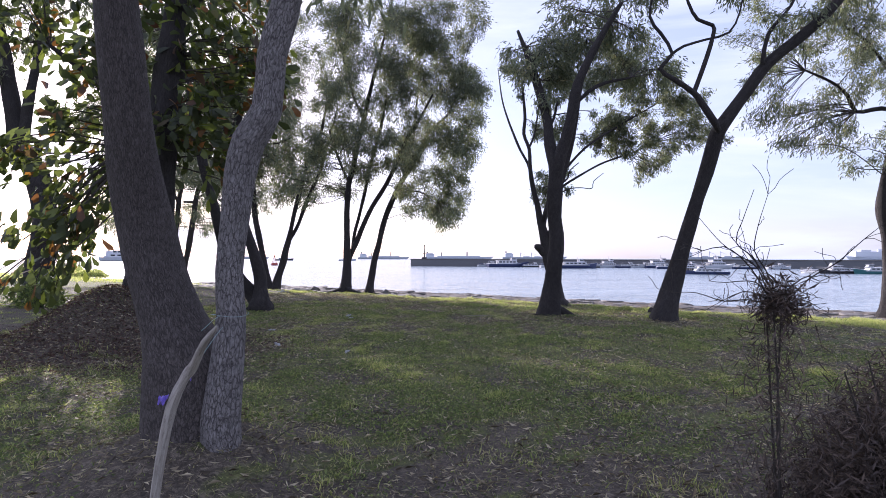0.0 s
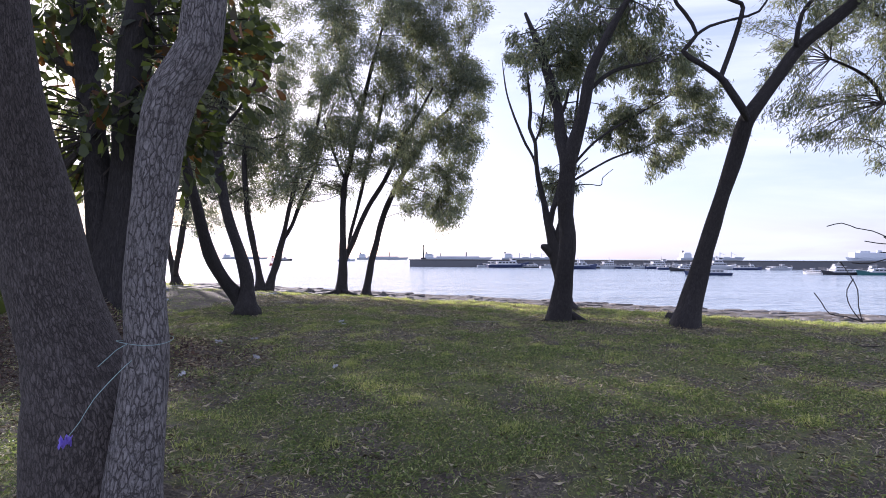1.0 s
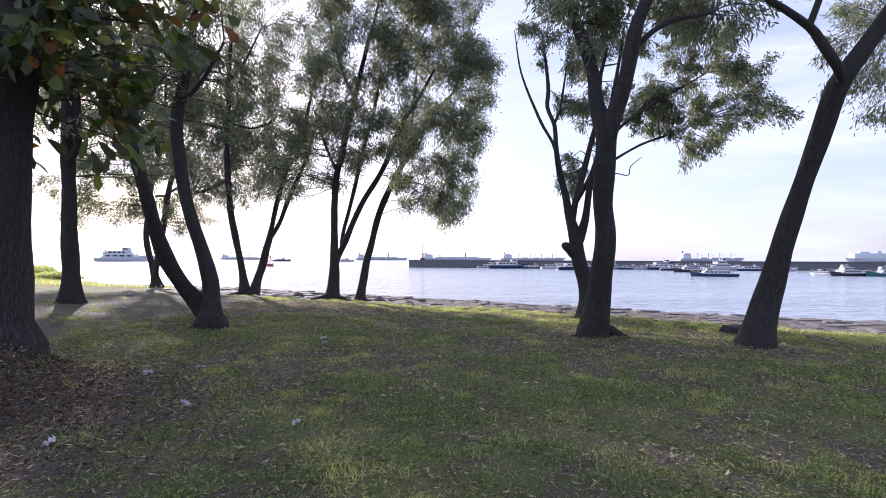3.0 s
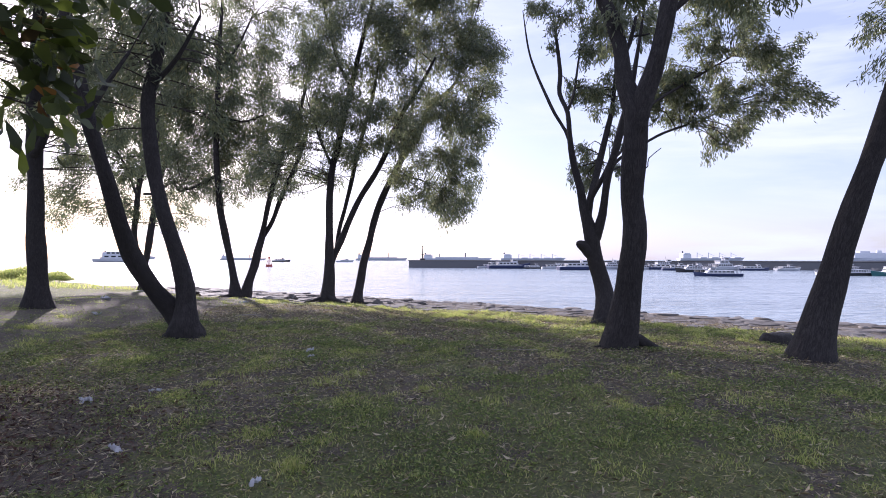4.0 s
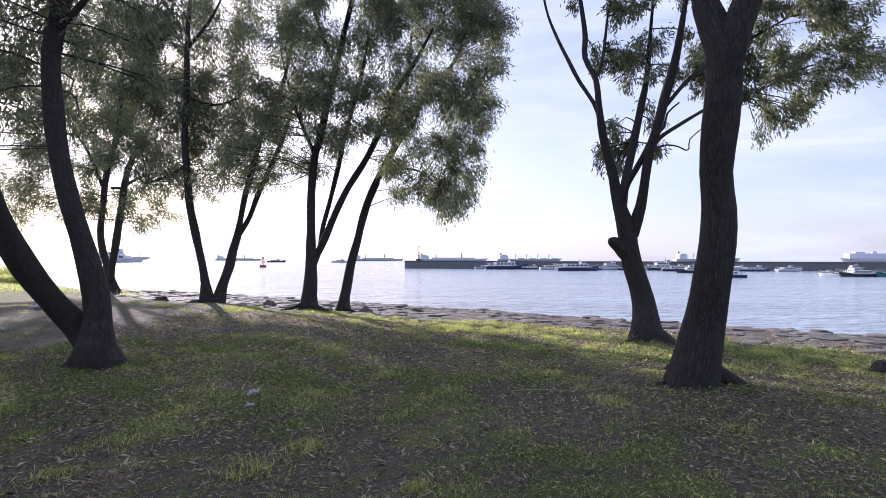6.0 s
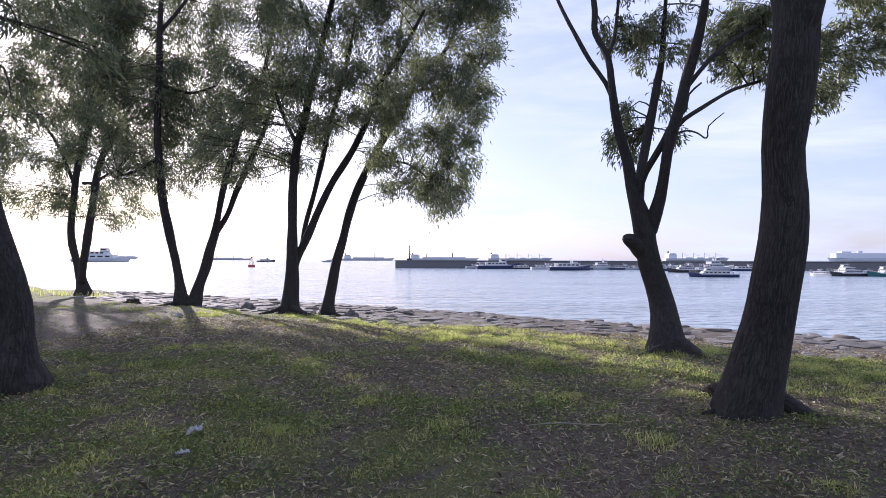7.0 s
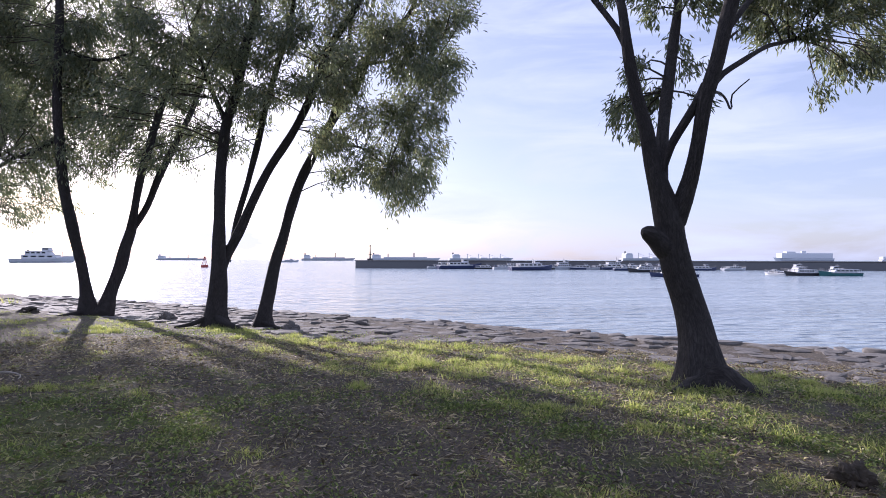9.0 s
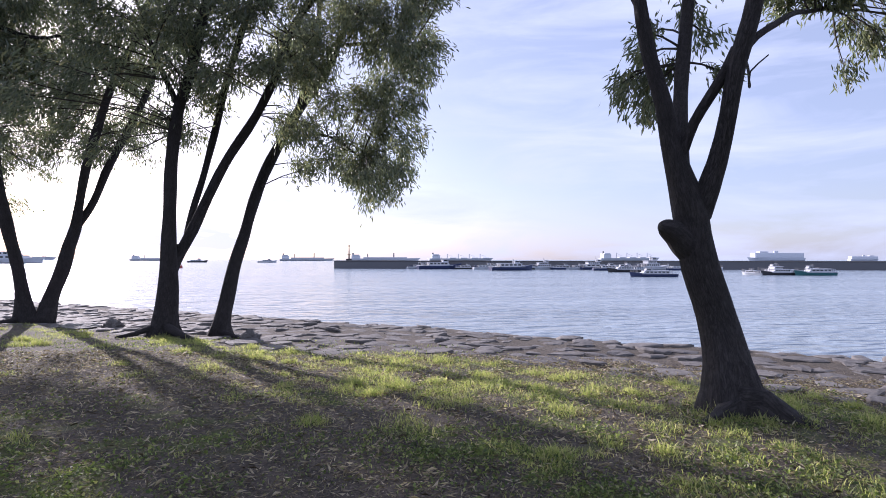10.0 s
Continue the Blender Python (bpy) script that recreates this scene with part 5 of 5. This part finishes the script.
    rod(bm, (wx - 0.1, -0.5, z + h * 1.3), (wx - 0.1, 0.5, z + h * 1.3), 0.03, 0.03, 6)
    part("mast", bm, M_STEEL, root)
    bm = bmesh.new()
    for k in range(6):
        px = L * (0.28 + 0.18 * k / 5)
        for sg in (-1, 1):
            yy = sg * B * 0.5 * max(0.1, 1 - max(0, (px / L + 0.5 - 0.6) / 0.4) ** 1.8) * 0.9
            top = H + L * 0.065 * max(0, (px / L + 0.15) / 0.65) ** 2
            rod(bm, (px, yy, top - 0.1), (px, yy, top + 0.75), 0.03, 0.03, 5)
    tagged(part("rail", bm, M_STEEL, root), kind="stuff")
    return root


def cargo_ship(x, y, turn, L, hull_mat, label, style, low=1.0):
    """A distant ship: long hull, deckhouse aft with funnel, and derricks, hatches or a tall slab body on deck."""
    root = empty("cargo_ship", x, y, WATER, turn)
    root.scale.z = low
    tagged(root, label, "ship", "ships at anchor")
    B, H = L * 0.16, L * 0.05
    part("hull", hull(L, B, H, 1.0, L * 0.012), hull_mat, root)
    house = M_HAZE_PALE
    if style == "carrier":
        bm = bmesh.new()
        box(bm, -L * 0.47, L * 0.40, -B * 0.46, B * 0.46, H, H + L * 0.085, 0.8)
        part("car_deck", bm, house, root)
        bm = bmesh.new()
        box(bm, L * 0.15, L * 0.30, -B * 0.3, B * 0.3, H + L * 0.085, H + L * 0.11, 0.3)
        part("bridge", bm, house, root)
        bm = bmesh.new()
        box(bm, -L * 0.05, L * 0.02, -B * 0.1, B * 0.1, H + L * 0.085, H + L * 0.12, 0.3)
        part("funnel", bm, house, root)
        return root
    bm = bmesh.new()
    box(bm, -L * 0.46, -L * 0.34, -B * 0.42, B * 0.42, H, H + L * 0.07, 0.3)
    box(bm, -L * 0.45, -L * 0.36, -B * 0.5, B * 0.5, H + L * 0.07, H + L * 0.09, 0.3)
    part("deckhouse", bm, house, root)
    bm = bmesh.new()
    rod(bm, (-L * 0.44, 0, H + L * 0.05), (-L * 0.44, 0, H + L * 0.125), L * 0.014, L * 0.012, 10)
    part("funnel", bm, M_STEEL, root)
    if style == "bulk":
        for k in range(4):
            c = L * (-0.22 + 0.17 * k)
            bm = bmesh.new()
            rod(bm, (c, 0, H), (c, 0, H + L * 0.10), L * 0.006, L * 0.005, 8)
            rod(bm, (c, 0, H + L * 0.085), (c + L * 0.09, 0, H + L * 0.045), L * 0.003, L * 0.002, 6)
            part("deck_crane", bm, M_HAZE_GREY, root)
            bm = bmesh.new()
            box(bm, c + L * 0.03, c + L * 0.13, -B * 0.3, B * 0.3, H, H + L * 0.018, 0.2)
            part("hatch", bm, M_HAZE_GREY, root)
    else:
        bm = bmesh.new()
        box(bm, -L * 0.30, L * 0.30, -B * 0.3, B * 0.3, H, H + L * 0.03, 0.3)
        part("deck_cargo", bm, M_HAZE_GREY, root)
        bm = bmesh.new()
        rod(bm, (L * 0.12, 0, H), (L * 0.12, 0, H + L * 0.13), L * 0.010, L * 0.008, 8)
        part("kingpost", bm, M_STEEL, root)
        bm = bmesh.new()
        rod(bm, (-L * 0.24, 0, H), (-L * 0.24, 0, H + L * 0.11), L * 0.008, L * 0.006, 8)
        part("kingpost", bm, M_STEEL, root)
    return root


ferry(22.5, 190, 12, 15.0, M_NAVY, "white passenger boat with a dark blue hull before the breakwater", 1)
ferry(16.5, 193, 6, 9.0, M_HAZE_GREY, "small grey launch moored beside a bigger boat", 1)
ferry(40.5, 168, 10, 13.4, M_NAVY, "white passenger boat with a long navy hull", 1)
ferry(36.5, 183, 4, 9.0, M_WHITE, "all-white launch moored at the breakwater", 1)
ferry(62.7, 143, 172, 9.0, M_BLACK, "black-hulled launch lying before other moored boats", 1)
ferry(54.5, 181, 9, 10.0, M_HAZE_GREY, "white two-decked boat with a grey hull at the breakwater", 2)
ferry(67.5, 163, -10, 9.0, M_NAVY, "small boat with a navy hull moored at the breakwater", 1)
ferry(69.5, 176, 5, 11.0, M_NAVY, "white two-decked launch among moored boats", 2)
ferry(75.5, 170, 5, 10.0, M_HAZE_GREY, "grey-hulled launch among moored boats", 1)
ferry(82.5, 167, 12, 13.0, M_WHITE, "white two-decked boat with a long cabin", 2)
ferry(51.1, 108, 172, 8.6, M_NAVY, "dark-hulled work launch with a white cabin on open water", 1, 0, 0.66)
ferry(78.0, 117.5, 100, 5.5, M_HAZE_GREY, "small white launch with a pale grey hull beside others", 1)
ferry(81.6, 114.5, 176, 7.8, M_BLACK, "white ferry with a dark hull moored alongside others", 1, 3)
ferry(83.0, 117.5, 178, 8.0, M_NAVY, "white two-decked launch behind other moored boats", 2)
ferry(87.6, 112.5, 176, 8.4, M_TEAL, "white passenger ferry with a teal hull moored alongside", 1, 2)
ferry(91.5, 116, 172, 6.0, M_NAVY, "small launch with a navy hull at the row's end", 1)
for k, (x, y, L, m) in enumerate(((30.5, 188, 7, M_BLACK), (46.5, 182, 8, M_NAVY), (50.0, 180, 7, M_BLACK), (59.5, 178, 8, M_NAVY), (64.0, 177, 8, M_HAZE_GREY), (72.5, 172, 8, M_BLACK), (79, 169, 8, M_BLACK), (90, 164, 8, M_NAVY), (97, 160, 8, M_HAZE_GREY))):
    ferry(x, y, (8, 172, 14, -6)[k % 4], L, m, "small moored launch with a white cabin before the breakwater", 1, 10 + k)
ferry(-235, 415, 4, 40.0, M_WHITE, "white two-decked sea ferry under way far out", 2)
ferry(-93, 540, 3, 17, M_HAZE_GREY, "grey launch far out on the water", 1)
ferry(-160, 560, 3, 18, M_BLACK, "dark launch far out on the water", 1)
# far ships: their hazy paleness sits in the base colours
cargo_ship(-115, 1080, 3, 100, M_HAZE_GREY, "grey general cargo ship with kingposts at anchor", "general", 0.8)
cargo_ship(560, 1150, 2, 140, M_HAZE_GREY, "grey bulk carrier with deck cranes beyond the breakwater", "bulk", 0.85)
cargo_ship(905, 1150, 178, 134, M_HAZE_PALE, "pale car carrier with a tall slab side", "carrier")
cargo_ship(1130, 1150, 2, 80, M_HAZE_PALE, "smaller pale car carrier at anchor beyond the breakwater", "carrier")
cargo_ship(35, 1250, 1, 160, M_HAZE_PALE, "pale long cargo ship in the haze", "general", 0.6)
cargo_ship(207, 1250, 4, 150, M_HAZE_GREY, "grey cargo ship with cranes in the haze", "bulk", 0.68)
cargo_ship(-390, 1100, 2, 90, M_HAZE_GREY, "grey cargo ship far out in the glare", "general", 0.7)
cargo_ship(-700, 1250, 2, 120, M_HAZE_PALE, "pale cargo ship far out in the glare", "bulk")


def buoy(x, y):
    root = empty("buoy", x, y, WATER)
    tagged(root, "red channel buoy with a tall cage floating offshore", "buoy")
    bm = bmesh.new()
    rod(bm, (0, 0, -0.5), (0, 0, 0.9), 1.3, 1.2, 16)
    part("float", bm, M_RED, root)
    bm = bmesh.new()
    for k in range(4):
        a = k * math.pi / 2
        rod(bm, (0.9 * math.cos(a), 0.9 * math.sin(a), 0.9), (0.25 * math.cos(a), 0.25 * math.sin(a), 3.4), 0.09, 0.07, 6)
    rod(bm, (0, 0, 3.3), (0, 0, 3.9), 0.35, 0.35, 10)
    part("cage", bm, M_RED, root)


buoy(-66, 217)


# ---- dead shrub, stump, fallen wood, litter ----
def arch(rs, start, direction, length, r0, kink=0.18, steps=6):
    """A crooked twig line that wanders from start along direction."""
    p, d = np.array(start, float), np.array(direction, float)
    d /= np.linalg.norm(d)
    pts = [(*p, r0)]
    for k in range(steps):
        p = p + d * length / steps
        d = d + rs.normal(size=3) * kink
        d /= np.linalg.norm(d)
        pts.append((*p, r0 * (1 - 0.75 * (k + 1) / steps)))
    return pts


def dead_shrub(x, y, seed):
    """A tall dead shrub: stems, a dry tuft at the top and long arching bare twigs with side twigs."""
    rs = np.random.RandomState(seed)
    root = empty("dead_shrub", x, y, float(height(x, y)))
    tagged(root, "tall dead brown shrub with a dry tuft and arching bare twigs", "shrub")
    top = 1.31
    for k in range(3):
        a = rs.uniform(0, 6.28)
        ln = spline([(rs.normal() * 0.05, rs.normal() * 0.05, -0.1, 0.008), (math.cos(a) * 0.05, math.sin(a) * 0.05, 0.6, 0.006), (rs.normal() * 0.04, rs.normal() * 0.04, top, 0.004)], 0.12)
        tubes("stem", [ln], M_TWIG, root, 6, 0.05, 0, seed + k)
    # long twigs: bend and tip, sideways and upwards from the tuft
    reach = ((-0.20, 0.19, -0.43, 0.40), (-0.20, 0.26, -0.11, 0.52), (-0.13, 0.22, -0.07, 0.49), (-0.28, 0.24, -0.46, 0.25), (-0.20, 0.08, -0.40, 0.08), (-0.28, -0.02, -0.53, 0.02), (0.22, 0.16, 0.44, 0.36), (0.20, -0.03, 0.33, -0.09), (-0.12, 0.02, -0.30, -0.08), (0.10, 0.10, 0.22, 0.12))
    for k, (bx, bz, tx, tz) in enumerate(reach):
        dep = rs.uniform(-0.12, 0.12)
        pts = [(rs.normal() * 0.02, rs.normal() * 0.02, top - 0.05, 0.0036), (bx * 0.55, dep * 0.5, top + bz * 0.6 + rs.normal() * 0.015, 0.0032), (bx, dep, top + bz, 0.0028), ((bx + tx) / 2 + rs.normal() * 0.02, dep * 1.2, top + (bz + tz) / 2 + rs.normal() * 0.02, 0.002), (tx, dep * 1.4, top + tz, 0.001)]
        lines = [spline(pts, 0.04)]
        for _ in range(7):
            q = pts[rs.randint(1, 5)]
            dd = np.array([tx, dep, tz]) + rs.normal(size=3) * 0.35
            lines.append(spline(arch(rs, q[:3], dd, rs.uniform(0.07, 0.22), 0.0015, 0.32, 4), 0.05))
        tubes("twig", lines, M_TWIG, root, 5, 0, 0, seed + 40 + k)
    m = 1500
    at = rs.normal(size=(m, 3)) * np.array([0.055, 0.055, 0.06]) + np.array([0, 0, top - 0.03])
    al = rs.normal(size=(m, 3)) + np.array([0, 0, -0.1])
    V, F = leaves(rs, at, al, rs.uniform(0.03, 0.09, m), rs.uniform(0.002, 0.0045, m), rs.uniform(-0.1, 0.1, m)[:, None])
    tagged(raw("dry_tuft", V, F, M_DRYBROWN, root), kind="stuff")
    m = 1500
    hh = rs.uniform(0, 1, m)
    at = np.stack([rs.normal(size=m) * (0.16 - 0.08 * hh), rs.normal(size=m) * 0.10, hh * 1.15], -1)
    V, F = leaves(rs, at, rs.normal(size=(m, 3)) - np.array([0, 0, 0.5]), rs.uniform(0.05, 0.12, m), rs.uniform(0.004, 0.008, m), np.zeros((m, 1)))
    tagged(raw("dry_leaves", V, F, M_DRYBROWN, root), kind="stuff")


def brush_heap(x, y, rx, ry, top, seed, name, label, mat, n=14000, length=(0.03, 0.075), width=(0.003, 0.006)):
    """A dense low heap of brush: stems and leaves that fill a dome."""
    rs = np.random.RandomState(seed)
    root = empty(name, x, y, float(height(x, y)))
    tagged(root, label, "shrub")
    d = rs.normal(size=(n, 3))
    d /= np.linalg.norm(d, axis=1)[:, None]
    d *= rs.uniform(0.0, 1.0, n)[:, None] ** 0.4
    at = d * np.array([rx, ry, top]) * (1 + 0.18 * np.sin(5 * d[:, :1] + 3 * d[:, 1:2]))
    at[:, 2] = np.abs(at[:, 2])
    V, F = leaves(rs, at, rs.normal(size=(n, 3)) + np.array([0, 0, 0.2]), rs.uniform(*length, n), rs.uniform(*width, n), rs.uniform(-0.1, 0.1, n)[:, None])
    tagged(raw("foliage", V, F, mat, root), kind="stuff")
    lines = []
    for _ in range(26):
        a = rs.uniform(0, 6.28)
        e = np.array([math.cos(a) * rx, math.sin(a) * ry, 0]) * rs.uniform(0.2, 0.8) + np.array([0, 0, top * rs.uniform(0.7, 1.05)])
        lines.append(spline([(rs.normal() * 0.05, rs.normal() * 0.05, -0.1, 0.012), (*(e * np.array([0.6, 0.6, 0.5])), 0.008), (*e, 0.004)], 0.2))
    tagged(tubes("stem_mass", lines, M_TWIG, root, 5, 0, 0, seed), kind="stuff")


dead_shrub(1.62, 2.68, 41)
brush_heap(2.4, 2.75, 0.72, 0.5, 0.95, 42, "brush_heap", "dark dense heap of dry brush beside the dead shrub", M_DRYBROWN, 32000, (0.04, 0.09), (0.004, 0.009))
brush_heap(1.85, 2.45, 0.42, 0.35, 0.42, 46, "brush_heap", "low dark tangle of dry brush at the foot of the shrub", M_DRYBROWN, 16000)
brush_heap(-37.5, 54.0, 3.6, 2.4, 1.05, 43, "green_bush", "sunlit green bush on the far bank", M_LUSH_SUNLIT, 9000, (0.10, 0.25), (0.05, 0.11))
brush_heap(-33.0, 51.5, 2.2, 1.5, 0.6, 44, "green_bush", "small sunlit green bush on the far bank", M_LUSH_SUNLIT, 5000, (0.10, 0.25), (0.05, 0.11))
brush_heap(-9.9, 13.6, 0.8, 0.6, 0.9, 45, "green_bush", "leafy green undergrowth beside a tree foot", M_WEED, 1500, (0.08, 0.18), (0.03, 0.06))


def wood(name, label, pts, mat, seed, category="branch"):
    x, y, z, r = pts[0]
    root = empty(name, x, y, z)
    tagged(root, label, category)
    line = spline([(px - x, py - y, pz - z, pr) for px, py, pz, pr in pts], 0.08)
    tubes("wood", [line], mat, root, 10, 0.08, 0, seed)
    return root



wood("leaning_branch", "bleached broken branch standing aslant in the grass", [(-1.22, 2.2, -0.1, 0.020), (-1.15, 2.18, 0.35, 0.019), (-1.08, 2.13, 0.72, 0.018), (-1.03, 2.11, 0.93, 0.020), (-0.98, 2.10, 1.035, 0.017), (-0.956, 2.10, 1.07, 0.020), (-0.93, 2.08, 1.10, 0.016), (-0.86, 2.0, 1.19, 0.013), (-0.80, 1.945, 1.245, 0.008), (-0.79, 1.935, 1.262, 0.002)], M_DEAD, 51)
wood("bare_stick", "pale bare stick lying on the trodden ground", [(-5.6, 19.2, 0.03, 0.012), (-5.2, 19.35, 0.06, 0.014), (-4.9, 19.2, 0.05, 0.010), (-4.8, 19.0, 0.04, 0.006)], M_DEAD, 52)
wood("bare_stick", "thin dry stick lying in leaf litter", [(0.5, 13.95, 0.04, 0.003), (0.8, 13.99, 0.05, 0.005), (1.1, 13.93, 0.05, 0.004), (1.3, 14.0, 0.04, 0.003)], M_DEAD, 53)


def lump(name, label, x, y, sx, sy, sz, mat, seed, category):
    """A rough lump (stump, clod or rock), part buried."""
    rs = np.random.RandomState(seed)
    bm = bmesh.new()
    bmesh.ops.create_icosphere(bm, subdivisions=4, radius=1)
    for v in bm.verts:
        k = 1 + 0.65 * noise.noise(v.co * 1.3 + Vector((seed, 0, 0))) + 0.40 * noise.noise(v.co * 3.4 + Vector((0, seed, 0))) + 0.2 * noise.noise(v.co * 9)
        v.co = Vector((v.co.x * sx * k, v.co.y * sy * k, v.co.z * sz * k))
    ob = part(name, bm, mat, None)
    ob.location = (x, y, float(height(x, y)) + sz * 0.25)
    return tagged(ob, label, category)


def stump(x, y, r, h, seed):
    root = empty("tree_stump", x, y, float(height(x, y)))
    tagged(root, "low dark rotting tree stump in the grass", "stump")
    tubes("bole", [spline([(0, 0, -0.1, r * 1.35), (0, 0, 0.06, r * 1.1), (0.02, 0, h * 0.8, r * 0.85), (0.02, 0, h, r * 0.62)], 0.04)], M_BARK, root, 18, 0.2, 0.3, seed, 0.0)
    bm = bmesh.new()
    bmesh.ops.create_circle(bm, cap_ends=True, segments=18, radius=r * 0.62, matrix=Matrix.Translation((0.02, 0, h - 0.01)))
    part("cut_top", bm, M_TWIG, root)


stump(5.9, 15.15, 0.27, 0.17, 61)
lump("rotten_stub", "dark rotten stub of wood in the leaf litter", 2.92, 15.22, 0.11, 0.10, 0.11, M_SOIL, 62, "stub")
lump("rock", "small dark rock beside a leaning trunk", -2.55, 25.1, 0.20, 0.15, 0.16, M_STONE, 64, "rock")
lump("soil_clod", "brown clod on the bare bank", -11.4, 30.1, 0.26, 0.2, 0.13, M_SOIL, 65, "clod")
lump("rock", "dark stone between the trees on the bank", -6.4, 27.8, 0.2, 0.15, 0.15, M_STONE, 66, "rock")
# stone lump used in place of a pale dry grass tuft
lump("rock", "pale flat lump between trunks standing in for a dry grass tuft", -7.1, 27.6, 0.45, 0.3, 0.09, M_LUMP_PALE, 67, "rock")


def scrap(x, y, w, d, turn, mat, seed, label, name="litter_scrap", z=None):
    """A crumpled thin piece of litter with a real thickness."""
    rs = np.random.RandomState(seed)
    bm = bmesh.new()
    bmesh.ops.create_grid(bm, x_segments=11, y_segments=9, size=0.5)
    for v in bm.verts:
        n = noise.noise(Vector((v.co.x * 3, v.co.y * 3, seed * 1.7))) + 0.6 * noise.noise(Vector((v.co.x * 8, v.co.y * 8, seed * 2.3)))
        edge_in = 0.72 + 0.38 * noise.noise(Vector((math.atan2(v.co.y, v.co.x) * 1.5, seed, 0)))
        v.co = Vector((v.co.x * w * edge_in, v.co.y * d * edge_in, 0.75 * d * n + 0.015))
    bmesh.ops.solidify(bm, geom=list(bm.faces), thickness=0.004)
    ob = part(name, bm, mat, None)
    ob.matrix_world = pose(x, y, (float(height(x, y)) + 0.03) if z is None else z, rs.normal() * 8, rs.normal() * 8, turn)
    return tagged(ob, label, "litter", "litter on the grass")


for k, (x, y, w, d, turn) in enumerate(((-2.35, 13.84, 0.15, 0.09, 20), (-2.2, 13.25, 0.14, 0.05, -15), (-3.87, 10.67, 0.14, 0.07, 30), (-2.76, 9.27, 0.14, 0.06, -10), (-3.45, 11.2, 0.18, 0.04, 5), (-10.1, 21.3, 0.35, 0.12, 0), (-6.9, 23.7, 0.40, 0.12, -8), (-8.5, 18.3, 0.26, 0.10, 15), (-1.5, 8.7, 0.10, 0.05, 40), (-3.3, 8.1, 0.12, 0.06, 70))):
    scrap(x, y, w, d, turn, M_LITTER_WHITE, 70 + k, "crumpled white plastic scrap lying on the ground")
hung = scrap(-1.52, 3.31, 0.055, 0.05, 30, M_PURPLE, 90, "crumpled purple plastic scrap hanging at the foot of a trunk", "plastic_scrap", 0.77)
tail = tubes("string_tail", [spline([(-1.52, 3.31, 0.79, 0.0012), (-1.465, 3.31, 0.86, 0.0012), (-1.41, 3.31, 0.95, 0.0012), (-1.42, 3.5, 1.02, 0.0012), (-1.43, 3.62, 1.05, 0.0012)], 0.04)], M_STRING, None, 6, 0, 0, 93)
tail.parent = hung
tail.matrix_parent_inverse = hung.matrix_world.inverted()
tagged(tail, "thin green-blue string")
scrap(-1.055, 2.085, 0.04, 0.035, 70, M_PURPLE, 94, "crumpled purple plastic scrap caught on the standing branch", "plastic_scrap", 0.95)



def tied_string():
    root = empty("tied_string", -1.42, 3.7, 1.12)
    tagged(root, "thin teal string tied round a grey trunk with a loose end", "string")
    ring = [(0.118 * math.cos(a), 0.118 * math.sin(a), 0.008 * math.sin(2 * a), 0.0012) for a in np.linspace(0, 6.28, 20)]
    tubes("loop", [spline(ring, 0.05)], M_STRING, root, 6, 0, 0, 91)
    tubes("loose_end", [spline([(-0.02, -0.118, 0, 0.0012), (-0.05, -0.14, -0.02, 0.0012), (-0.09, -0.15, -0.06, 0.0012), (-0.12, -0.16, -0.09, 0.002)], 0.03)], M_STRING, root, 6, 0, 0, 92)


tied_string()


def dry_twig(x, y, turn, seed):
    """A bare dry twig with side shoots, arched over the grass."""
    rs = np.random.RandomState(seed)
    root = empty("dry_twig", x, y, float(height(x, y)), turn)
    tagged(root, "bare brown dry twig lying in the grass", "twig", "dry twigs in the grass")
    main = [(0, 0, -0.02, 0.003), (0.13, 0.05, 0.06, 0.0028), (0.27, 0.01, 0.085, 0.0022), (0.42, -0.05, 0.06, 0.0018), (0.52, -0.02, 0.03, 0.0012)]
    tubes("stem", [spline(main, 0.05)], M_TWIG, root, 6, 0, 0, seed)
    for k in range(5):
        q = main[1 + k % 3]
        d = (rs.uniform(0.2, 1), rs.uniform(-0.8, 0.8), rs.uniform(-0.1, 0.35))
        tubes("shoot", [spline(arch(rs, q[:3], d, rs.uniform(0.10, 0.22), 0.0018, 0.35, 4), 0.05)], M_TWIG, root, 5, 0, 0, seed + k)


for k, (x, y, turn) in enumerate(((-0.75, 3.3, 25), (0.5, 3.3, 200), (-1.2, 3.9, 5))):
    dry_twig(x, y, turn, 120 + 7 * k)
